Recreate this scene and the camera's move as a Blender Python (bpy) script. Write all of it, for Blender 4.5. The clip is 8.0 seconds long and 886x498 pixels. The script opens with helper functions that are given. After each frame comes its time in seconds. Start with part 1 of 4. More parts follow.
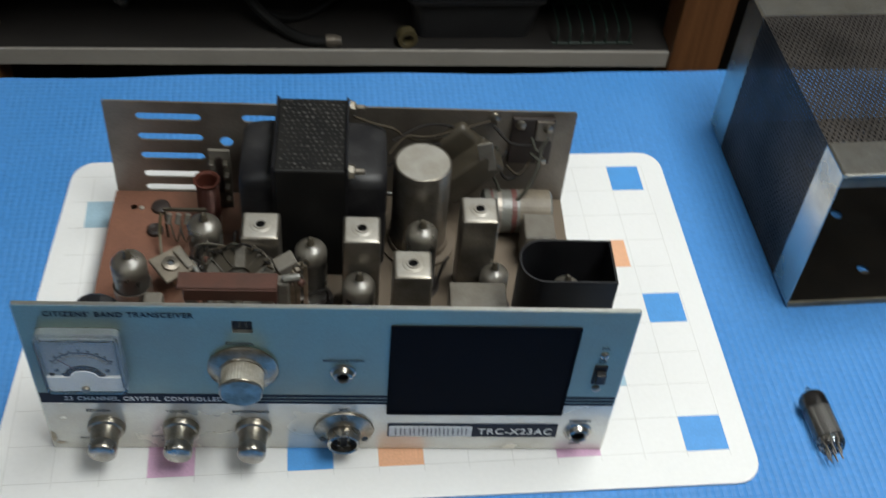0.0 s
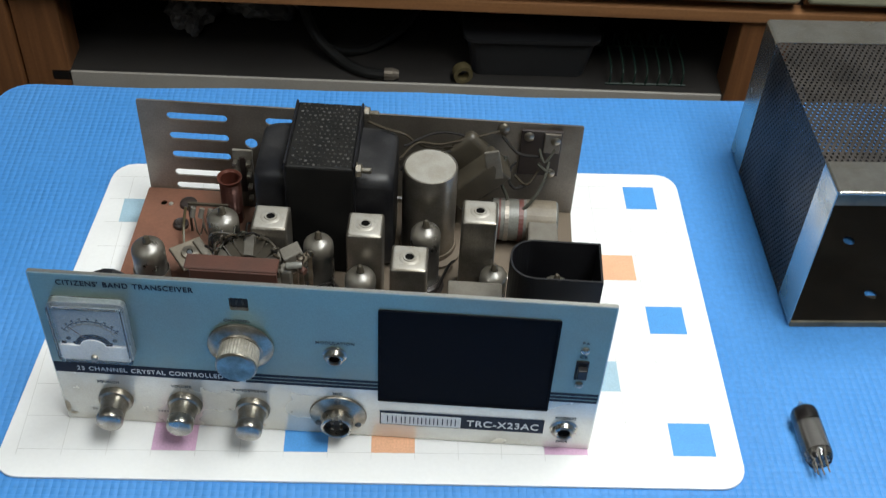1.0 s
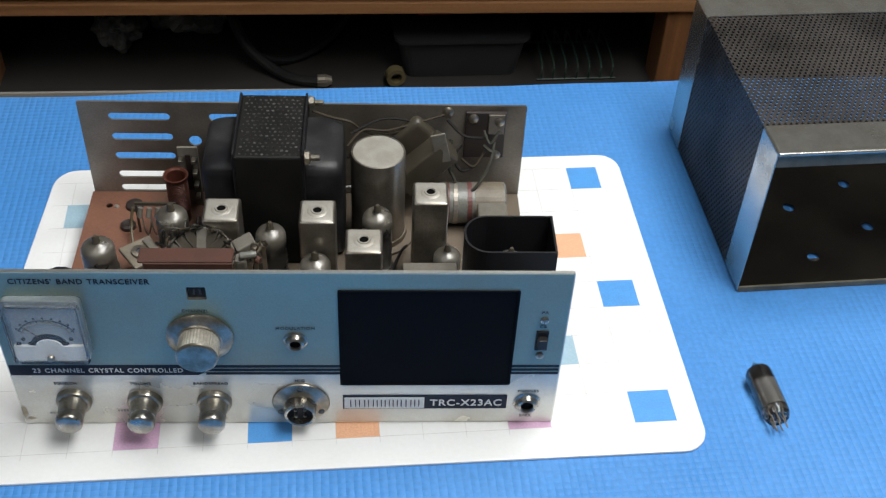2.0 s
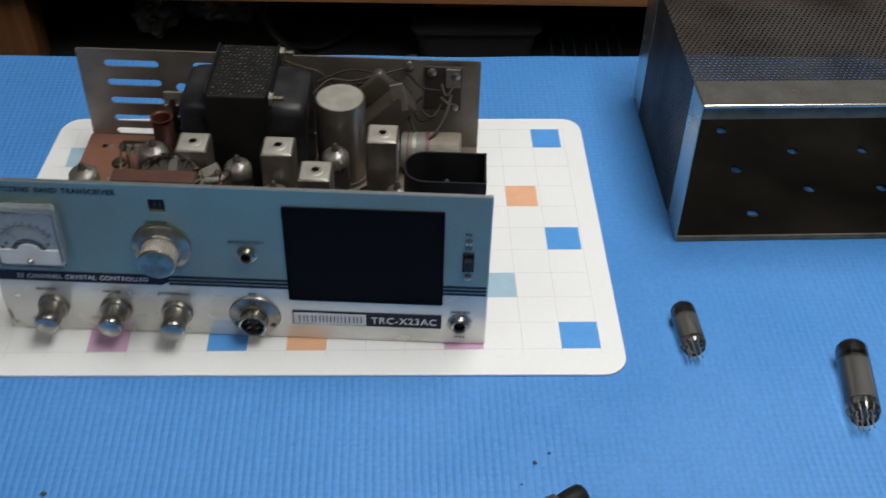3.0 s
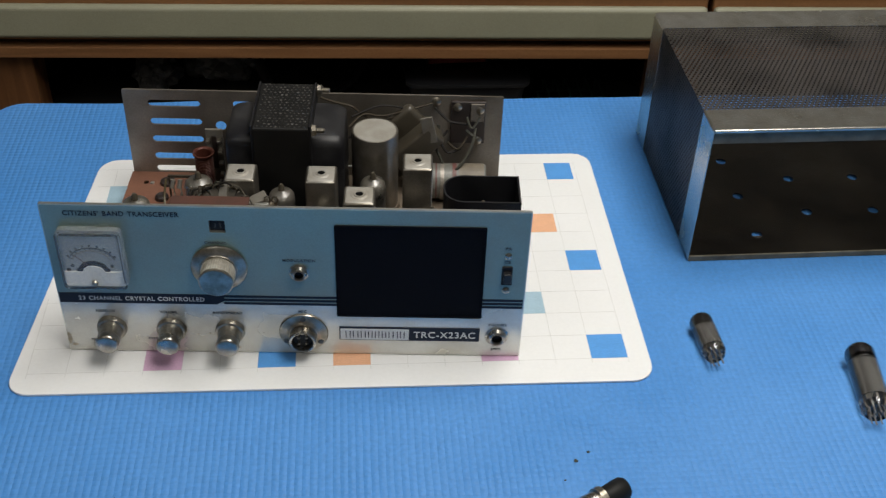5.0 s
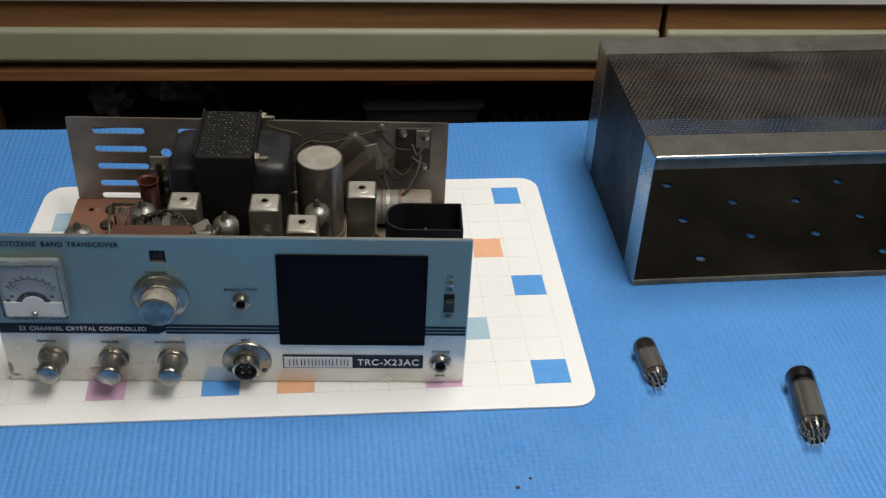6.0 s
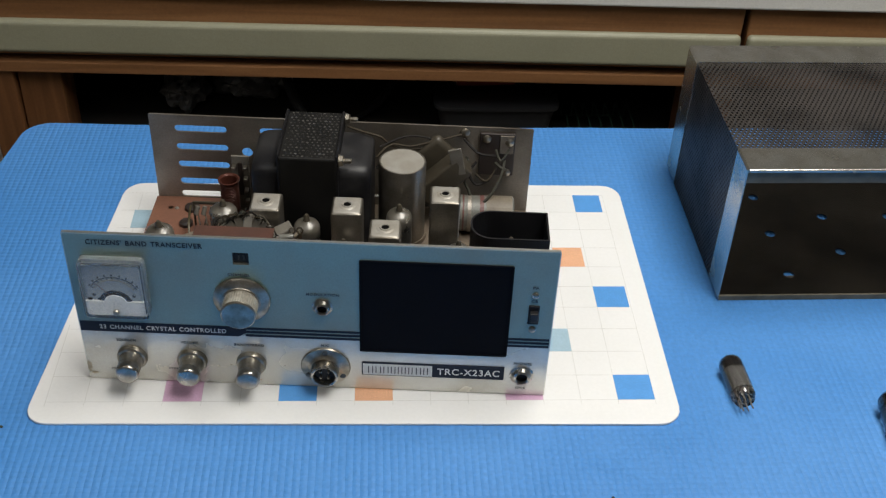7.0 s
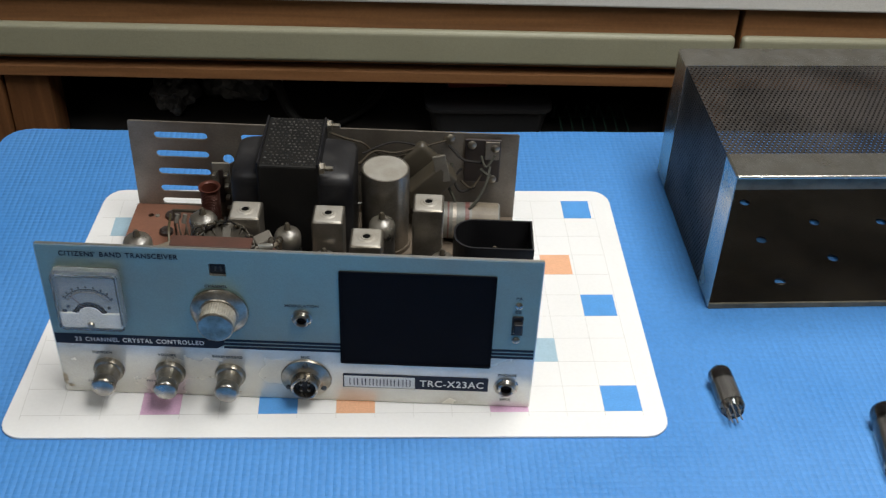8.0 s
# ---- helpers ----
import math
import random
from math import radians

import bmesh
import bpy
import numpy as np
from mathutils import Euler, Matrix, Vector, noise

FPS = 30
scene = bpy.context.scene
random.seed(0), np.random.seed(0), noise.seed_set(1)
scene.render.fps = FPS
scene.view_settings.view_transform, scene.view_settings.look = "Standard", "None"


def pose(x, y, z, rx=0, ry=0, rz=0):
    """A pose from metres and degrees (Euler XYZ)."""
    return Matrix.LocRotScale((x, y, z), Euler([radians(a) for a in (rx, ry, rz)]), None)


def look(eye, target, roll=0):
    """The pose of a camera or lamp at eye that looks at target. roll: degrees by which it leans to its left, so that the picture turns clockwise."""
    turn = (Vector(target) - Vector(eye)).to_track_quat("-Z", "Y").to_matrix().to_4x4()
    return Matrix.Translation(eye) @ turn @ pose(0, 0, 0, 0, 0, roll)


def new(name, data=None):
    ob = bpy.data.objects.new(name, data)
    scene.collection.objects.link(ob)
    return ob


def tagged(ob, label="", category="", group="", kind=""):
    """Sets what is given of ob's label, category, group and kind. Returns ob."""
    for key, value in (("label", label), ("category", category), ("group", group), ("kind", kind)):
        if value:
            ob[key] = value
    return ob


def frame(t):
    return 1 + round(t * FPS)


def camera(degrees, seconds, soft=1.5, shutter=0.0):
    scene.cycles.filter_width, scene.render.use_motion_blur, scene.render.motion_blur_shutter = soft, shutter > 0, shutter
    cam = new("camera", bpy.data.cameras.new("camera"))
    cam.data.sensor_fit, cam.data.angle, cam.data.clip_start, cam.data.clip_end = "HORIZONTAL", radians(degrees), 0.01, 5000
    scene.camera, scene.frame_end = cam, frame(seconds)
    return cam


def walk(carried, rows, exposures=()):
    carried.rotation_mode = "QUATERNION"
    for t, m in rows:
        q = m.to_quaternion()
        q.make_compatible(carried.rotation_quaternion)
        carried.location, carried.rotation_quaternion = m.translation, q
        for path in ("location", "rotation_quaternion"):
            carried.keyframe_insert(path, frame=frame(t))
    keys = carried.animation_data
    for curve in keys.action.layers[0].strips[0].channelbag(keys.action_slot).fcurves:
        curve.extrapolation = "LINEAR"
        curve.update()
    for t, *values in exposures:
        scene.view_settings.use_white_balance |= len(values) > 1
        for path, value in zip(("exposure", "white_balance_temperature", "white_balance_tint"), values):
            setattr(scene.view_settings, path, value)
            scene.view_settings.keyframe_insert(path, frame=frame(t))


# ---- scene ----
cam = camera(42.0, 8.0, 1.25, 0.35)
PATH = [
    (0, (0.089, -0.347, 0.557), (0.327, 0.995, -0.907), 5.8),
    (0.5, (0.106, -0.385, 0.574), (0.23, 1.057, -0.806), 5.2),
    (0.6, (0.118, -0.389, 0.57), (0.242, 1.049, -0.814), 5.2),
    (1, (0.139, -0.396, 0.557), (0.221, 1.028, -0.844), 3.4),
    (1.2, (0.152, -0.399, 0.566), (0.21, 1.011, -0.851), 2.0),
    (2.3, (0.121, -0.431, 0.537), (0.347, 1.028, -0.813), 3.5),
    (2.5, (0.148, -0.449, 0.544), (0.337, 1.023, -0.797), 4.3),
    (3, (0.2, -0.508, 0.547), (0.275, 0.974, -0.794), 1.7),
    (3.5, (0.155, -0.555, 0.545), (0.112, 0.963, -0.756), 3.1),
    (4, (0.137, -0.564, 0.552), (0.084, 0.972, -0.728), 0.5),
    (4.5, (0.148, -0.558, 0.546), (0.229, 1.0, -0.705), 0.6),
    (5, (0.143, -0.567, 0.551), (0.296, 0.993, -0.692), 2.3),
    (5.2, (0.146, -0.573, 0.555), (0.315, 0.992, -0.679), 3.3),
    (6.3, (0.163, -0.558, 0.56), (0.373, 1.013, -0.66), 2.9),
    (6.5, (0.152, -0.552, 0.557), (0.342, 1.016, -0.671), 3.3),
    (7, (0.142, -0.547, 0.556), (0.255, 1.027, -0.673), 2.7),
    (7.5, (0.141, -0.533, 0.549), (0.246, 1.047, -0.672), 2.8),
    (8, (0.155, -0.531, 0.553), (0.266, 1.041, -0.679), 2.5),
]
EXPOSURES = [(0.0, -0.52, 6500, 10), (0.5, -0.15, 6400, 10), (1.0, -0.15, 6420, 10), (2.5, -0.32, 6550, 14), (3.0, -0.66, 6600, 14), (3.5, -0.70, 6600, 14), (4.0, -0.70, 6650, 14), (5.0, -0.58, 6880, 14), (6.5, -0.54, 7000, 14), (7.0, -0.49, 6880, 14), (8.0, -0.36, 6750, 14)]
walk(cam, [(t, look(eye, target, roll)) for t, eye, target, roll in PATH], EXPOSURES)

# ---- world and light ----
world = bpy.data.worlds.new("world")
scene.world = world
world.use_nodes = True
world.node_tree.nodes["Background"].inputs[0].default_value = (0.8, 0.9, 1.0, 1)
world.node_tree.nodes["Background"].inputs[1].default_value = 0.05


def area_lamp(name, eye, target, sx, sy, watts, colour):
    data = bpy.data.lights.new(name, "AREA")
    data.shape, data.size, data.size_y, data.energy, data.color = "RECTANGLE", sx, sy, watts, colour
    ob = new(name, data)
    ob.matrix_world = look(eye, target)
    return ob


LAMP = (0.60, -0.05, 1.45)
area_lamp("tube_lamp", (LAMP[0], LAMP[1], LAMP[2] - 0.012), (LAMP[0], LAMP[1], 0), 0.5, 1.2, 36, (0.98, 1.0, 0.95))
area_lamp("tube_lamp", (-0.7, -0.9, 1.438), (-0.7, -0.9, 0), 0.5, 1.2, 3, (0.98, 1.0, 0.95))


# ---- materials ----
def material(name, base, rough=0.5, metal=0.0, second=None, scale=60.0, mix=0.5, bump=0.0, fine=900.0, spread=0.12, random_tone=0.0, transmission=0.0, coat=0.0, spec=0.5, wander=0.11):
    """A worn surface: two noise scales between base and second, roughness variation and a fine relief."""
    m = bpy.data.materials.new(name)
    m.use_nodes = True
    n, l = m.node_tree.nodes, m.node_tree.links
    b = n["Principled BSDF"]
    b.inputs["Metallic"].default_value = metal
    b.inputs["Transmission Weight"].default_value = transmission
    b.inputs["Coat Weight"].default_value = coat
    b.inputs["Specular IOR Level"].default_value = spec
    co = n.new("ShaderNodeTexCoord")
    big, small = n.new("ShaderNodeTexNoise"), n.new("ShaderNodeTexNoise")
    big.inputs["Scale"].default_value, small.inputs["Scale"].default_value = scale, fine
    big.inputs["Detail"].default_value, small.inputs["Detail"].default_value = 6, 3
    for t in (big, small):
        l.new(co.outputs["Object"], t.inputs["Vector"])
    ramp = n.new("ShaderNodeMapRange")
    ramp.inputs[1].default_value, ramp.inputs[2].default_value = 0.38, 0.66
    ramp.inputs[3].default_value, ramp.inputs[4].default_value = 0.0, mix
    l.new(big.outputs["Fac"], ramp.inputs[0])
    col = n.new("ShaderNodeMixRGB")
    col.inputs[1].default_value = (*base, 1)
    col.inputs[2].default_value = (*(second or [c * 0.8 for c in base]), 1)
    l.new(ramp.outputs[0], col.inputs[0])
    grain = n.new("ShaderNodeMixRGB")
    grain.blend_type = "MULTIPLY"
    grain.inputs[0].default_value = 1.0
    tone = n.new("ShaderNodeMapRange")
    tone.inputs[1].default_value, tone.inputs[2].default_value = 0.3, 0.7
    tone.inputs[3].default_value, tone.inputs[4].default_value = 1.0 - spread, 1.0 + spread * 0.5
    l.new(small.outputs["Fac"], tone.inputs[0])
    l.new(col.outputs[0], grain.inputs[1])
    l.new(tone.outputs[0], grain.inputs[2])
    l.new(grain.outputs[0], b.inputs["Base Color"])
    r = n.new("ShaderNodeMapRange")
    r.inputs[3].default_value, r.inputs[4].default_value = max(0.02, rough - wander), min(1.0, rough + wander)
    l.new(big.outputs["Fac"], r.inputs[0])
    l.new(r.outputs[0], b.inputs["Roughness"])
    if bump:
        bp = n.new("ShaderNodeBump")
        bp.inputs["Strength"].default_value, bp.inputs["Distance"].default_value = bump, 0.0005
        l.new(small.outputs["Fac"], bp.inputs["Height"])
        l.new(bp.outputs[0], b.inputs["Normal"])
    return m


def foam_material():
    """Blue foam mat: pressed ribs in two directions, slightly rubbed."""
    m = material("blue_foam", (0.050, 0.228, 0.575), 0.52, 0, (0.064, 0.250, 0.605), 7, 1.0, 0, 350, 0.10)
    n, l = m.node_tree.nodes, m.node_tree.links
    b = n["Principled BSDF"]
    co = n.new("ShaderNodeTexCoord")
    wob = n.new("ShaderNodeTexNoise")
    wob.inputs["Scale"].default_value, wob.inputs["Detail"].default_value = 38, 2
    l.new(co.outputs["Object"], wob.inputs["Vector"])
    waves = []
    for axis, pitch, dist in (("X", 0.0047, 1.1), ("Y", 0.0042, 1.6)):
        w = n.new("ShaderNodeTexWave")
        w.bands_direction = axis
        w.inputs["Scale"].default_value = 0.314 / pitch
        w.inputs["Distortion"].default_value = dist
        w.inputs["Detail Scale"].default_value = 0.3
        l.new(co.outputs["Object"], w.inputs["Vector"])
        p = n.new("ShaderNodeMath")
        p.operation = "POWER"
        p.inputs[1].default_value = 0.5
        l.new(w.outputs["Fac"], p.inputs[0])
        waves.append(p)
    weave = n.new("ShaderNodeMath")                # pillows between crossing grooves
    weave.operation = "MULTIPLY_ADD"
    weave.inputs[1].default_value = 0.40
    l.new(waves[1].outputs[0], weave.inputs[0])
    l.new(waves[0].outputs[0], weave.inputs[2])
    mul = n.new("ShaderNodeMath")
    mul.operation = "MULTIPLY"
    l.new(weave.outputs[0], mul.inputs[0])
    l.new(wob.outputs["Fac"], mul.inputs[1])
    bp = n.new("ShaderNodeBump")
    bp.inputs["Strength"].default_value, bp.inputs["Distance"].default_value = 0.50, 0.0013
    l.new(mul.outputs[0], bp.inputs["Height"])
    l.new(bp.outputs[0], b.inputs["Normal"])
    return m


def wood_material(name, base, dark, rough=0.4, axis="X"):
    m = material(name, base, rough, 0, dark, 6, 0.4, 0.05, 300, 0.1)
    n, l = m.node_tree.nodes, m.node_tree.links
    col = next(x for x in n if x.type == "MIX_RGB" and x.blend_type == "MIX")
    co, mp, no = n.new("ShaderNodeTexCoord"), n.new("ShaderNodeMapping"), n.new("ShaderNodeTexNoise")
    mp.inputs["Scale"].default_value = {"X": (3, 60, 60), "Z": (60, 60, 3)}[axis]
    no.inputs["Scale"].default_value, no.inputs["Detail"].default_value = 1.6, 8
    no.inputs["Distortion"].default_value = 0.6
    l.new(co.outputs["Object"], mp.inputs[0])
    l.new(mp.outputs[0], no.inputs["Vector"])
    rp = n.new("ShaderNodeMapRange")
    rp.inputs[1].default_value, rp.inputs[2].default_value = 0.35, 0.68
    l.new(no.outputs["Fac"], rp.inputs[0])
    l.new(rp.outputs[0], col.inputs[0])
    return m


def deck_material():
    """Copper-washed steel deck, bare at one end and greyed by dust towards the other."""
    m = material("deck_metal", (0.235, 0.106, 0.068), 0.55, 0.25, (0.165, 0.078, 0.054), 26, 0.7, 0.05, 500, 0.10)
    n, l = m.node_tree.nodes, m.node_tree.links
    b = n["Principled BSDF"]
    grain = next(x for x in n if x.type == "MIX_RGB" and x.blend_type == "MULTIPLY")
    co, sep, no = n.new("ShaderNodeTexCoord"), n.new("ShaderNodeSeparateXYZ"), n.new("ShaderNodeTexNoise")
    no.inputs["Scale"].default_value, no.inputs["Detail"].default_value = 35, 5
    l.new(co.outputs["Object"], sep.inputs[0])
    l.new(co.outputs["Object"], no.inputs["Vector"])
    add = n.new("ShaderNodeMath")
    add.operation = "MULTIPLY_ADD"
    add.inputs[1].default_value, add.inputs[2].default_value = 0.12, 0.0
    l.new(no.outputs["Fac"], add.inputs[0])
    l.new(sep.outputs[0], add.inputs[2])
    rp = n.new("ShaderNodeMapRange")
    rp.inputs[1].default_value, rp.inputs[2].default_value = 0.11, 0.22
    l.new(add.outputs[0], rp.inputs[0])
    dust = n.new("ShaderNodeMixRGB")
    dust.inputs[2].default_value = (0.150, 0.117, 0.086, 1)
    l.new(rp.outputs[0], dust.inputs[0])
    l.new(grain.outputs[0], dust.inputs[1])
    l.new(dust.outputs[0], b.inputs["Base Color"])
    return m


M = dict(
    foam=foam_material(),
    board=material("white_plastic", (0.775, 0.78, 0.785), 0.34, 0, (0.75, 0.755, 0.755), 14, 0.6, 0, 400, 0.02, spec=0.35, wander=0.03),
    line=material("grid_ink", (0.62, 0.62, 0.61), 0.5),
    sq_blue=material("blue_print", (0.085, 0.32, 0.73), 0.4, 0, None, 90, 0.3),
    sq_pink=material("pink_print", (0.66, 0.42, 0.60), 0.4, 0, None, 90, 0.3),
    sq_orange=material("orange_print", (0.80, 0.44, 0.27), 0.4, 0, None, 90, 0.3),
    sq_pale=material("pale_blue_print", (0.36, 0.52, 0.63), 0.4, 0, None, 90, 0.3),
    paint_blue=material("pale_blue_panel_paint", (0.235, 0.340, 0.310), 0.31, 0.36, (0.245, 0.270, 0.225), 13, 1.0, 0.02, 1500, 0.10, wander=0.07),
    paint_grey=material("satin_silver_panel", (0.74, 0.73, 0.68), 0.26, 0.40, (0.52, 0.48, 0.39), 22, 0.75, 0.02, 1500, 0.10, wander=0.08),
    navy=material("navy_ink", (0.010, 0.017, 0.034), 0.55, 0, None, 80, 0.3, spec=0.2),
    ink=material("grey_ink", (0.05, 0.06, 0.07), 0.5),
    white_ink=material("white_ink", (0.72, 0.72, 0.70), 0.5),
    edge=material("bare_aluminium_edge", (0.62, 0.62, 0.58), 0.35, 0.9, (0.4, 0.38, 0.34), 50),
    alu=material("aged_aluminium_can", (0.31, 0.285, 0.25), 0.34, 0.85, (0.17, 0.148, 0.115), 55, 0.8, 0.08, 1200, 0.2),
    rear=material("dull_steel", (0.29, 0.26, 0.225), 0.44, 0.55, (0.085, 0.068, 0.050), 11, 1.0, 0.06, 900, 0.15),
    deck=deck_material(),
    chrome=material("chrome", (0.44, 0.42, 0.385), 0.29, 1.0, (0.25, 0.225, 0.19), 140, 0.9),
    nickel=material("nickel", (0.38, 0.35, 0.30), 0.34, 0.95, (0.19, 0.165, 0.125), 140, 0.8),
    steel=material("bright_steel_band", (0.68, 0.66, 0.61), 0.25, 0.95, (0.42, 0.395, 0.345), 34, 0.95, 0.02, 600, 0.10, wander=0.14),
    mesh=material("perforated_dark_steel", (0.060, 0.053, 0.049), 0.42, 0.25, (0.020, 0.018, 0.017), 17, 1.0, 0.03, 700, 0.2, spec=0.2),
    floorplate=material("brown_lacquered_steel", (0.042, 0.037, 0.032), 0.22, 0.8, (0.095, 0.082, 0.066), 14, 0.9, 0.02, 300, 0.12),
    black=material("black_enamel", (0.006, 0.006, 0.008), 0.5, 0.0, (0.014, 0.014, 0.016), 50, 0.6, 0.1, 1200, 0.2, spec=0.3),
    bell=material("dusty_black_steel", (0.007, 0.007, 0.009), 0.45, 0.0, (0.032, 0.031, 0.032), 45, 0.9, 0.06, 900, 0.3, spec=0.35),
    core=material("black_lamination", (0.006, 0.006, 0.006), 0.6, 0.0, (0.013, 0.012, 0.011), 60, 0.6, 0.15, 1500, 0.2, spec=0.22),
    dot=material("worn_lamination_dots", (0.115, 0.110, 0.104), 0.4, 0.5, (0.008, 0.008, 0.008), 210, 1.0),
    cloth=material("black_grille_cloth", (0.004, 0.005, 0.008), 0.85, 0, (0.007, 0.008, 0.012), 30, 0.6, 0.5, 2600, 0.4, spec=0.08),
    plastic=material("clear_meter_plastic", (0.93, 0.95, 0.95), 0.06, 0, (0.88, 0.90, 0.90), 60, 0.4, transmission=0.97, wander=0.04),
    dial=material("meter_dial_card", (0.36, 0.40, 0.425), 0.55, 0, (0.27, 0.30, 0.32), 60, 0.7),
    cream_knob=material("ivory_knurled_plastic", (0.40, 0.38, 0.33), 0.42, 0.2, (0.20, 0.18, 0.145), 110, 0.9),
    copper=material("enamelled_copper_wire", (0.10, 0.030, 0.020), 0.35, 0.35, (0.075, 0.028, 0.02), 150, 0.6),
    phenolic=material("brown_phenolic", (0.085, 0.036, 0.026), 0.48, 0, (0.06, 0.028, 0.02), 60, 0.8, 0.05),
    darkboard=material("dark_bakelite", (0.03, 0.022, 0.02), 0.4, 0, None, 60, 0.5),
    ceramic=material("grey_ceramic", (0.155, 0.143, 0.122), 0.5, 0, (0.12, 0.105, 0.085), 120, 0.8, 0.1),
    wax=material("olive_wax_paper", (0.060, 0.050, 0.036), 0.42, 0, (0.035, 0.030, 0.021), 50, 0.7),
    sleeve=material("grey_green_sleeve", (0.165, 0.165, 0.148), 0.3, 0, (0.10, 0.096, 0.082), 70, 0.7),
    meter_case=material("blue_grey_meter_case", (0.30, 0.34, 0.36), 0.35, 0, (0.24, 0.27, 0.285), 70, 0.6),
    red=material("red_print", (0.13, 0.048, 0.042), 0.45, 0, (0.085, 0.045, 0.038), 120, 0.8),
    paper=material("yellowed_paper", (0.19, 0.160, 0.120), 0.5, 0, (0.11, 0.09, 0.065), 70, 0.7),
    wire_tan=material("tan_cloth_wire", (0.044, 0.034, 0.022), 0.65, spec=0.25),
    wire_dark=material("dark_wire", (0.014, 0.012, 0.011), 0.65, spec=0.2),
    wire_green=material("grey_green_wire", (0.052, 0.051, 0.040), 0.6, spec=0.25),
    glass=material("tube_glass", (0.94, 0.94, 0.925), 0.05, 0, (0.88, 0.87, 0.85), 60, 0.6, transmission=1.0, spread=0.0, wander=0.03, spec=0.4),
    dusty_glass=material("dusty_tube_glass", (0.88, 0.87, 0.84), 0.30, 0, (0.76, 0.74, 0.69), 90, 0.8, transmission=1.0, spread=0.0, wander=0.12, spec=0.22),
    lip=material("olive_worn_lip", (0.17, 0.150, 0.112), 0.45, 0.15, (0.09, 0.078, 0.056), 60, 0.9, 0.05, spec=0.3),
    stain=material("brown_stain", (0.30, 0.25, 0.18), 0.45, 0.3, (0.42, 0.37, 0.29), 300, 0.9),
    faded=material("faded_ink", (0.26, 0.255, 0.235), 0.5),
    getter=material("silver_getter", (0.105, 0.096, 0.084), 0.55, 0.30, (0.055, 0.049, 0.041), 140, 0.9, 0.1, 900, 0.25, spec=0.3),
    darkgetter=material("black_getter", (0.012, 0.010, 0.010), 0.15, 0.3, None, 90, 0.5, coat=0.3),
    plate=material("grey_tube_plate", (0.036, 0.034, 0.032), 0.42, 0.2, (0.020, 0.019, 0.018), 120, 0.6, spec=0.3),
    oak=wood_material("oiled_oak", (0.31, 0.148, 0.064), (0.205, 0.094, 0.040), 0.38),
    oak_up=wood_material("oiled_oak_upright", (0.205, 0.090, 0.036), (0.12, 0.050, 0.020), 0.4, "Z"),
    cream=material("cream_laminate", (0.33, 0.325, 0.235), 0.4, 0, (0.285, 0.28, 0.20), 10, 0.5, 0.02),
    counter=material("white_laminate", (0.74, 0.74, 0.72), 0.35, 0, None, 12, 0.2),
    # near-black tone; inside the desk the shade is put into this colour
    carcass_shade=material("shade_dark_board", (0.014, 0.012, 0.011), 0.7, 0, (0.02, 0.017, 0.015), 20, 0.5),
    shelf=material("grey_shelf_laminate", (0.34, 0.32, 0.29), 0.5, 0, (0.26, 0.24, 0.22), 12, 0.5),
    bin=material("cloudy_plastic", (0.036, 0.037, 0.041), 0.4, 0, (0.028, 0.029, 0.032), 20, 0.5, transmission=0.45),
    rubber=material("black_rubber", (0.010, 0.010, 0.010), 0.55, spec=0.15),
    tape=material("ochre_tape", (0.085, 0.068, 0.032), 0.5),
    greenwire=material("green_coated_wire", (0.010, 0.026, 0.019), 0.5, spec=0.3),
    redbox=material("red_toolbox_paint", (0.22, 0.025, 0.02), 0.4),
    ceiling=material("white_ceiling_paint", (0.66, 0.65, 0.62), 0.8, 0, (0.6, 0.59, 0.56), 3, 0.5, 0.1),
    can_top=material("dusty_bright_can_top", (0.40, 0.38, 0.345), 0.45, 0.35, (0.31, 0.285, 0.24), 90, 0.8, 0.05, 1200, 0.12),
    hole=material("dark_opening", (0.004, 0.004, 0.004), 0.9, spec=0.05),
    wall=material("painted_wall", (0.50, 0.48, 0.44), 0.8, 0, (0.46, 0.44, 0.40), 3, 0.5, 0.1),
    floor=material("grey_floor", (0.06, 0.05, 0.042), 0.6, 0, (0.04, 0.035, 0.03), 6, 0.6, 0.1),
    crumb=material("brown_crumb", (0.060, 0.062, 0.045), 0.9, spec=0.1),
    bag=material("grey_plastic_bag", (0.10, 0.098, 0.10), 0.35, 0, (0.06, 0.058, 0.062), 25, 0.6),
)
M["plastic"].node_tree.nodes["Principled BSDF"].inputs["IOR"].default_value = 1.25
glow = bpy.data.materials.new("lamp_diffuser")
glow.use_nodes = True
glow.node_tree.nodes["Principled BSDF"].inputs["Emission Color"].default_value = (0.97, 1, 0.96, 1)
glow.node_tree.nodes["Principled BSDF"].inputs["Emission Strength"].default_value = 2.0


# ---- mesh helpers ----
def part(name, bm, mat, parent=None, label="", smooth=False):
    me = bpy.data.meshes.new(name)
    bmesh.ops.recalc_face_normals(bm, faces=bm.faces)
    if smooth:
        for f in bm.faces:
            f.smooth = True
        for e in bm.edges:
            if len(e.link_faces) == 2 and e.calc_face_angle(0) > 0.6:
                e.smooth = False
    bm.to_mesh(me)
    bm.free()
    me.materials.append(M[mat] if isinstance(mat, str) else mat)
    ob = new(name, me)
    ob.parent = parent
    if label:
        ob["label"] = label
    return ob


def thing(name, m, label, category, group="", kind=""):
    ob = new(name)
    ob.matrix_world = m
    return tagged(ob, label, category, group, kind)


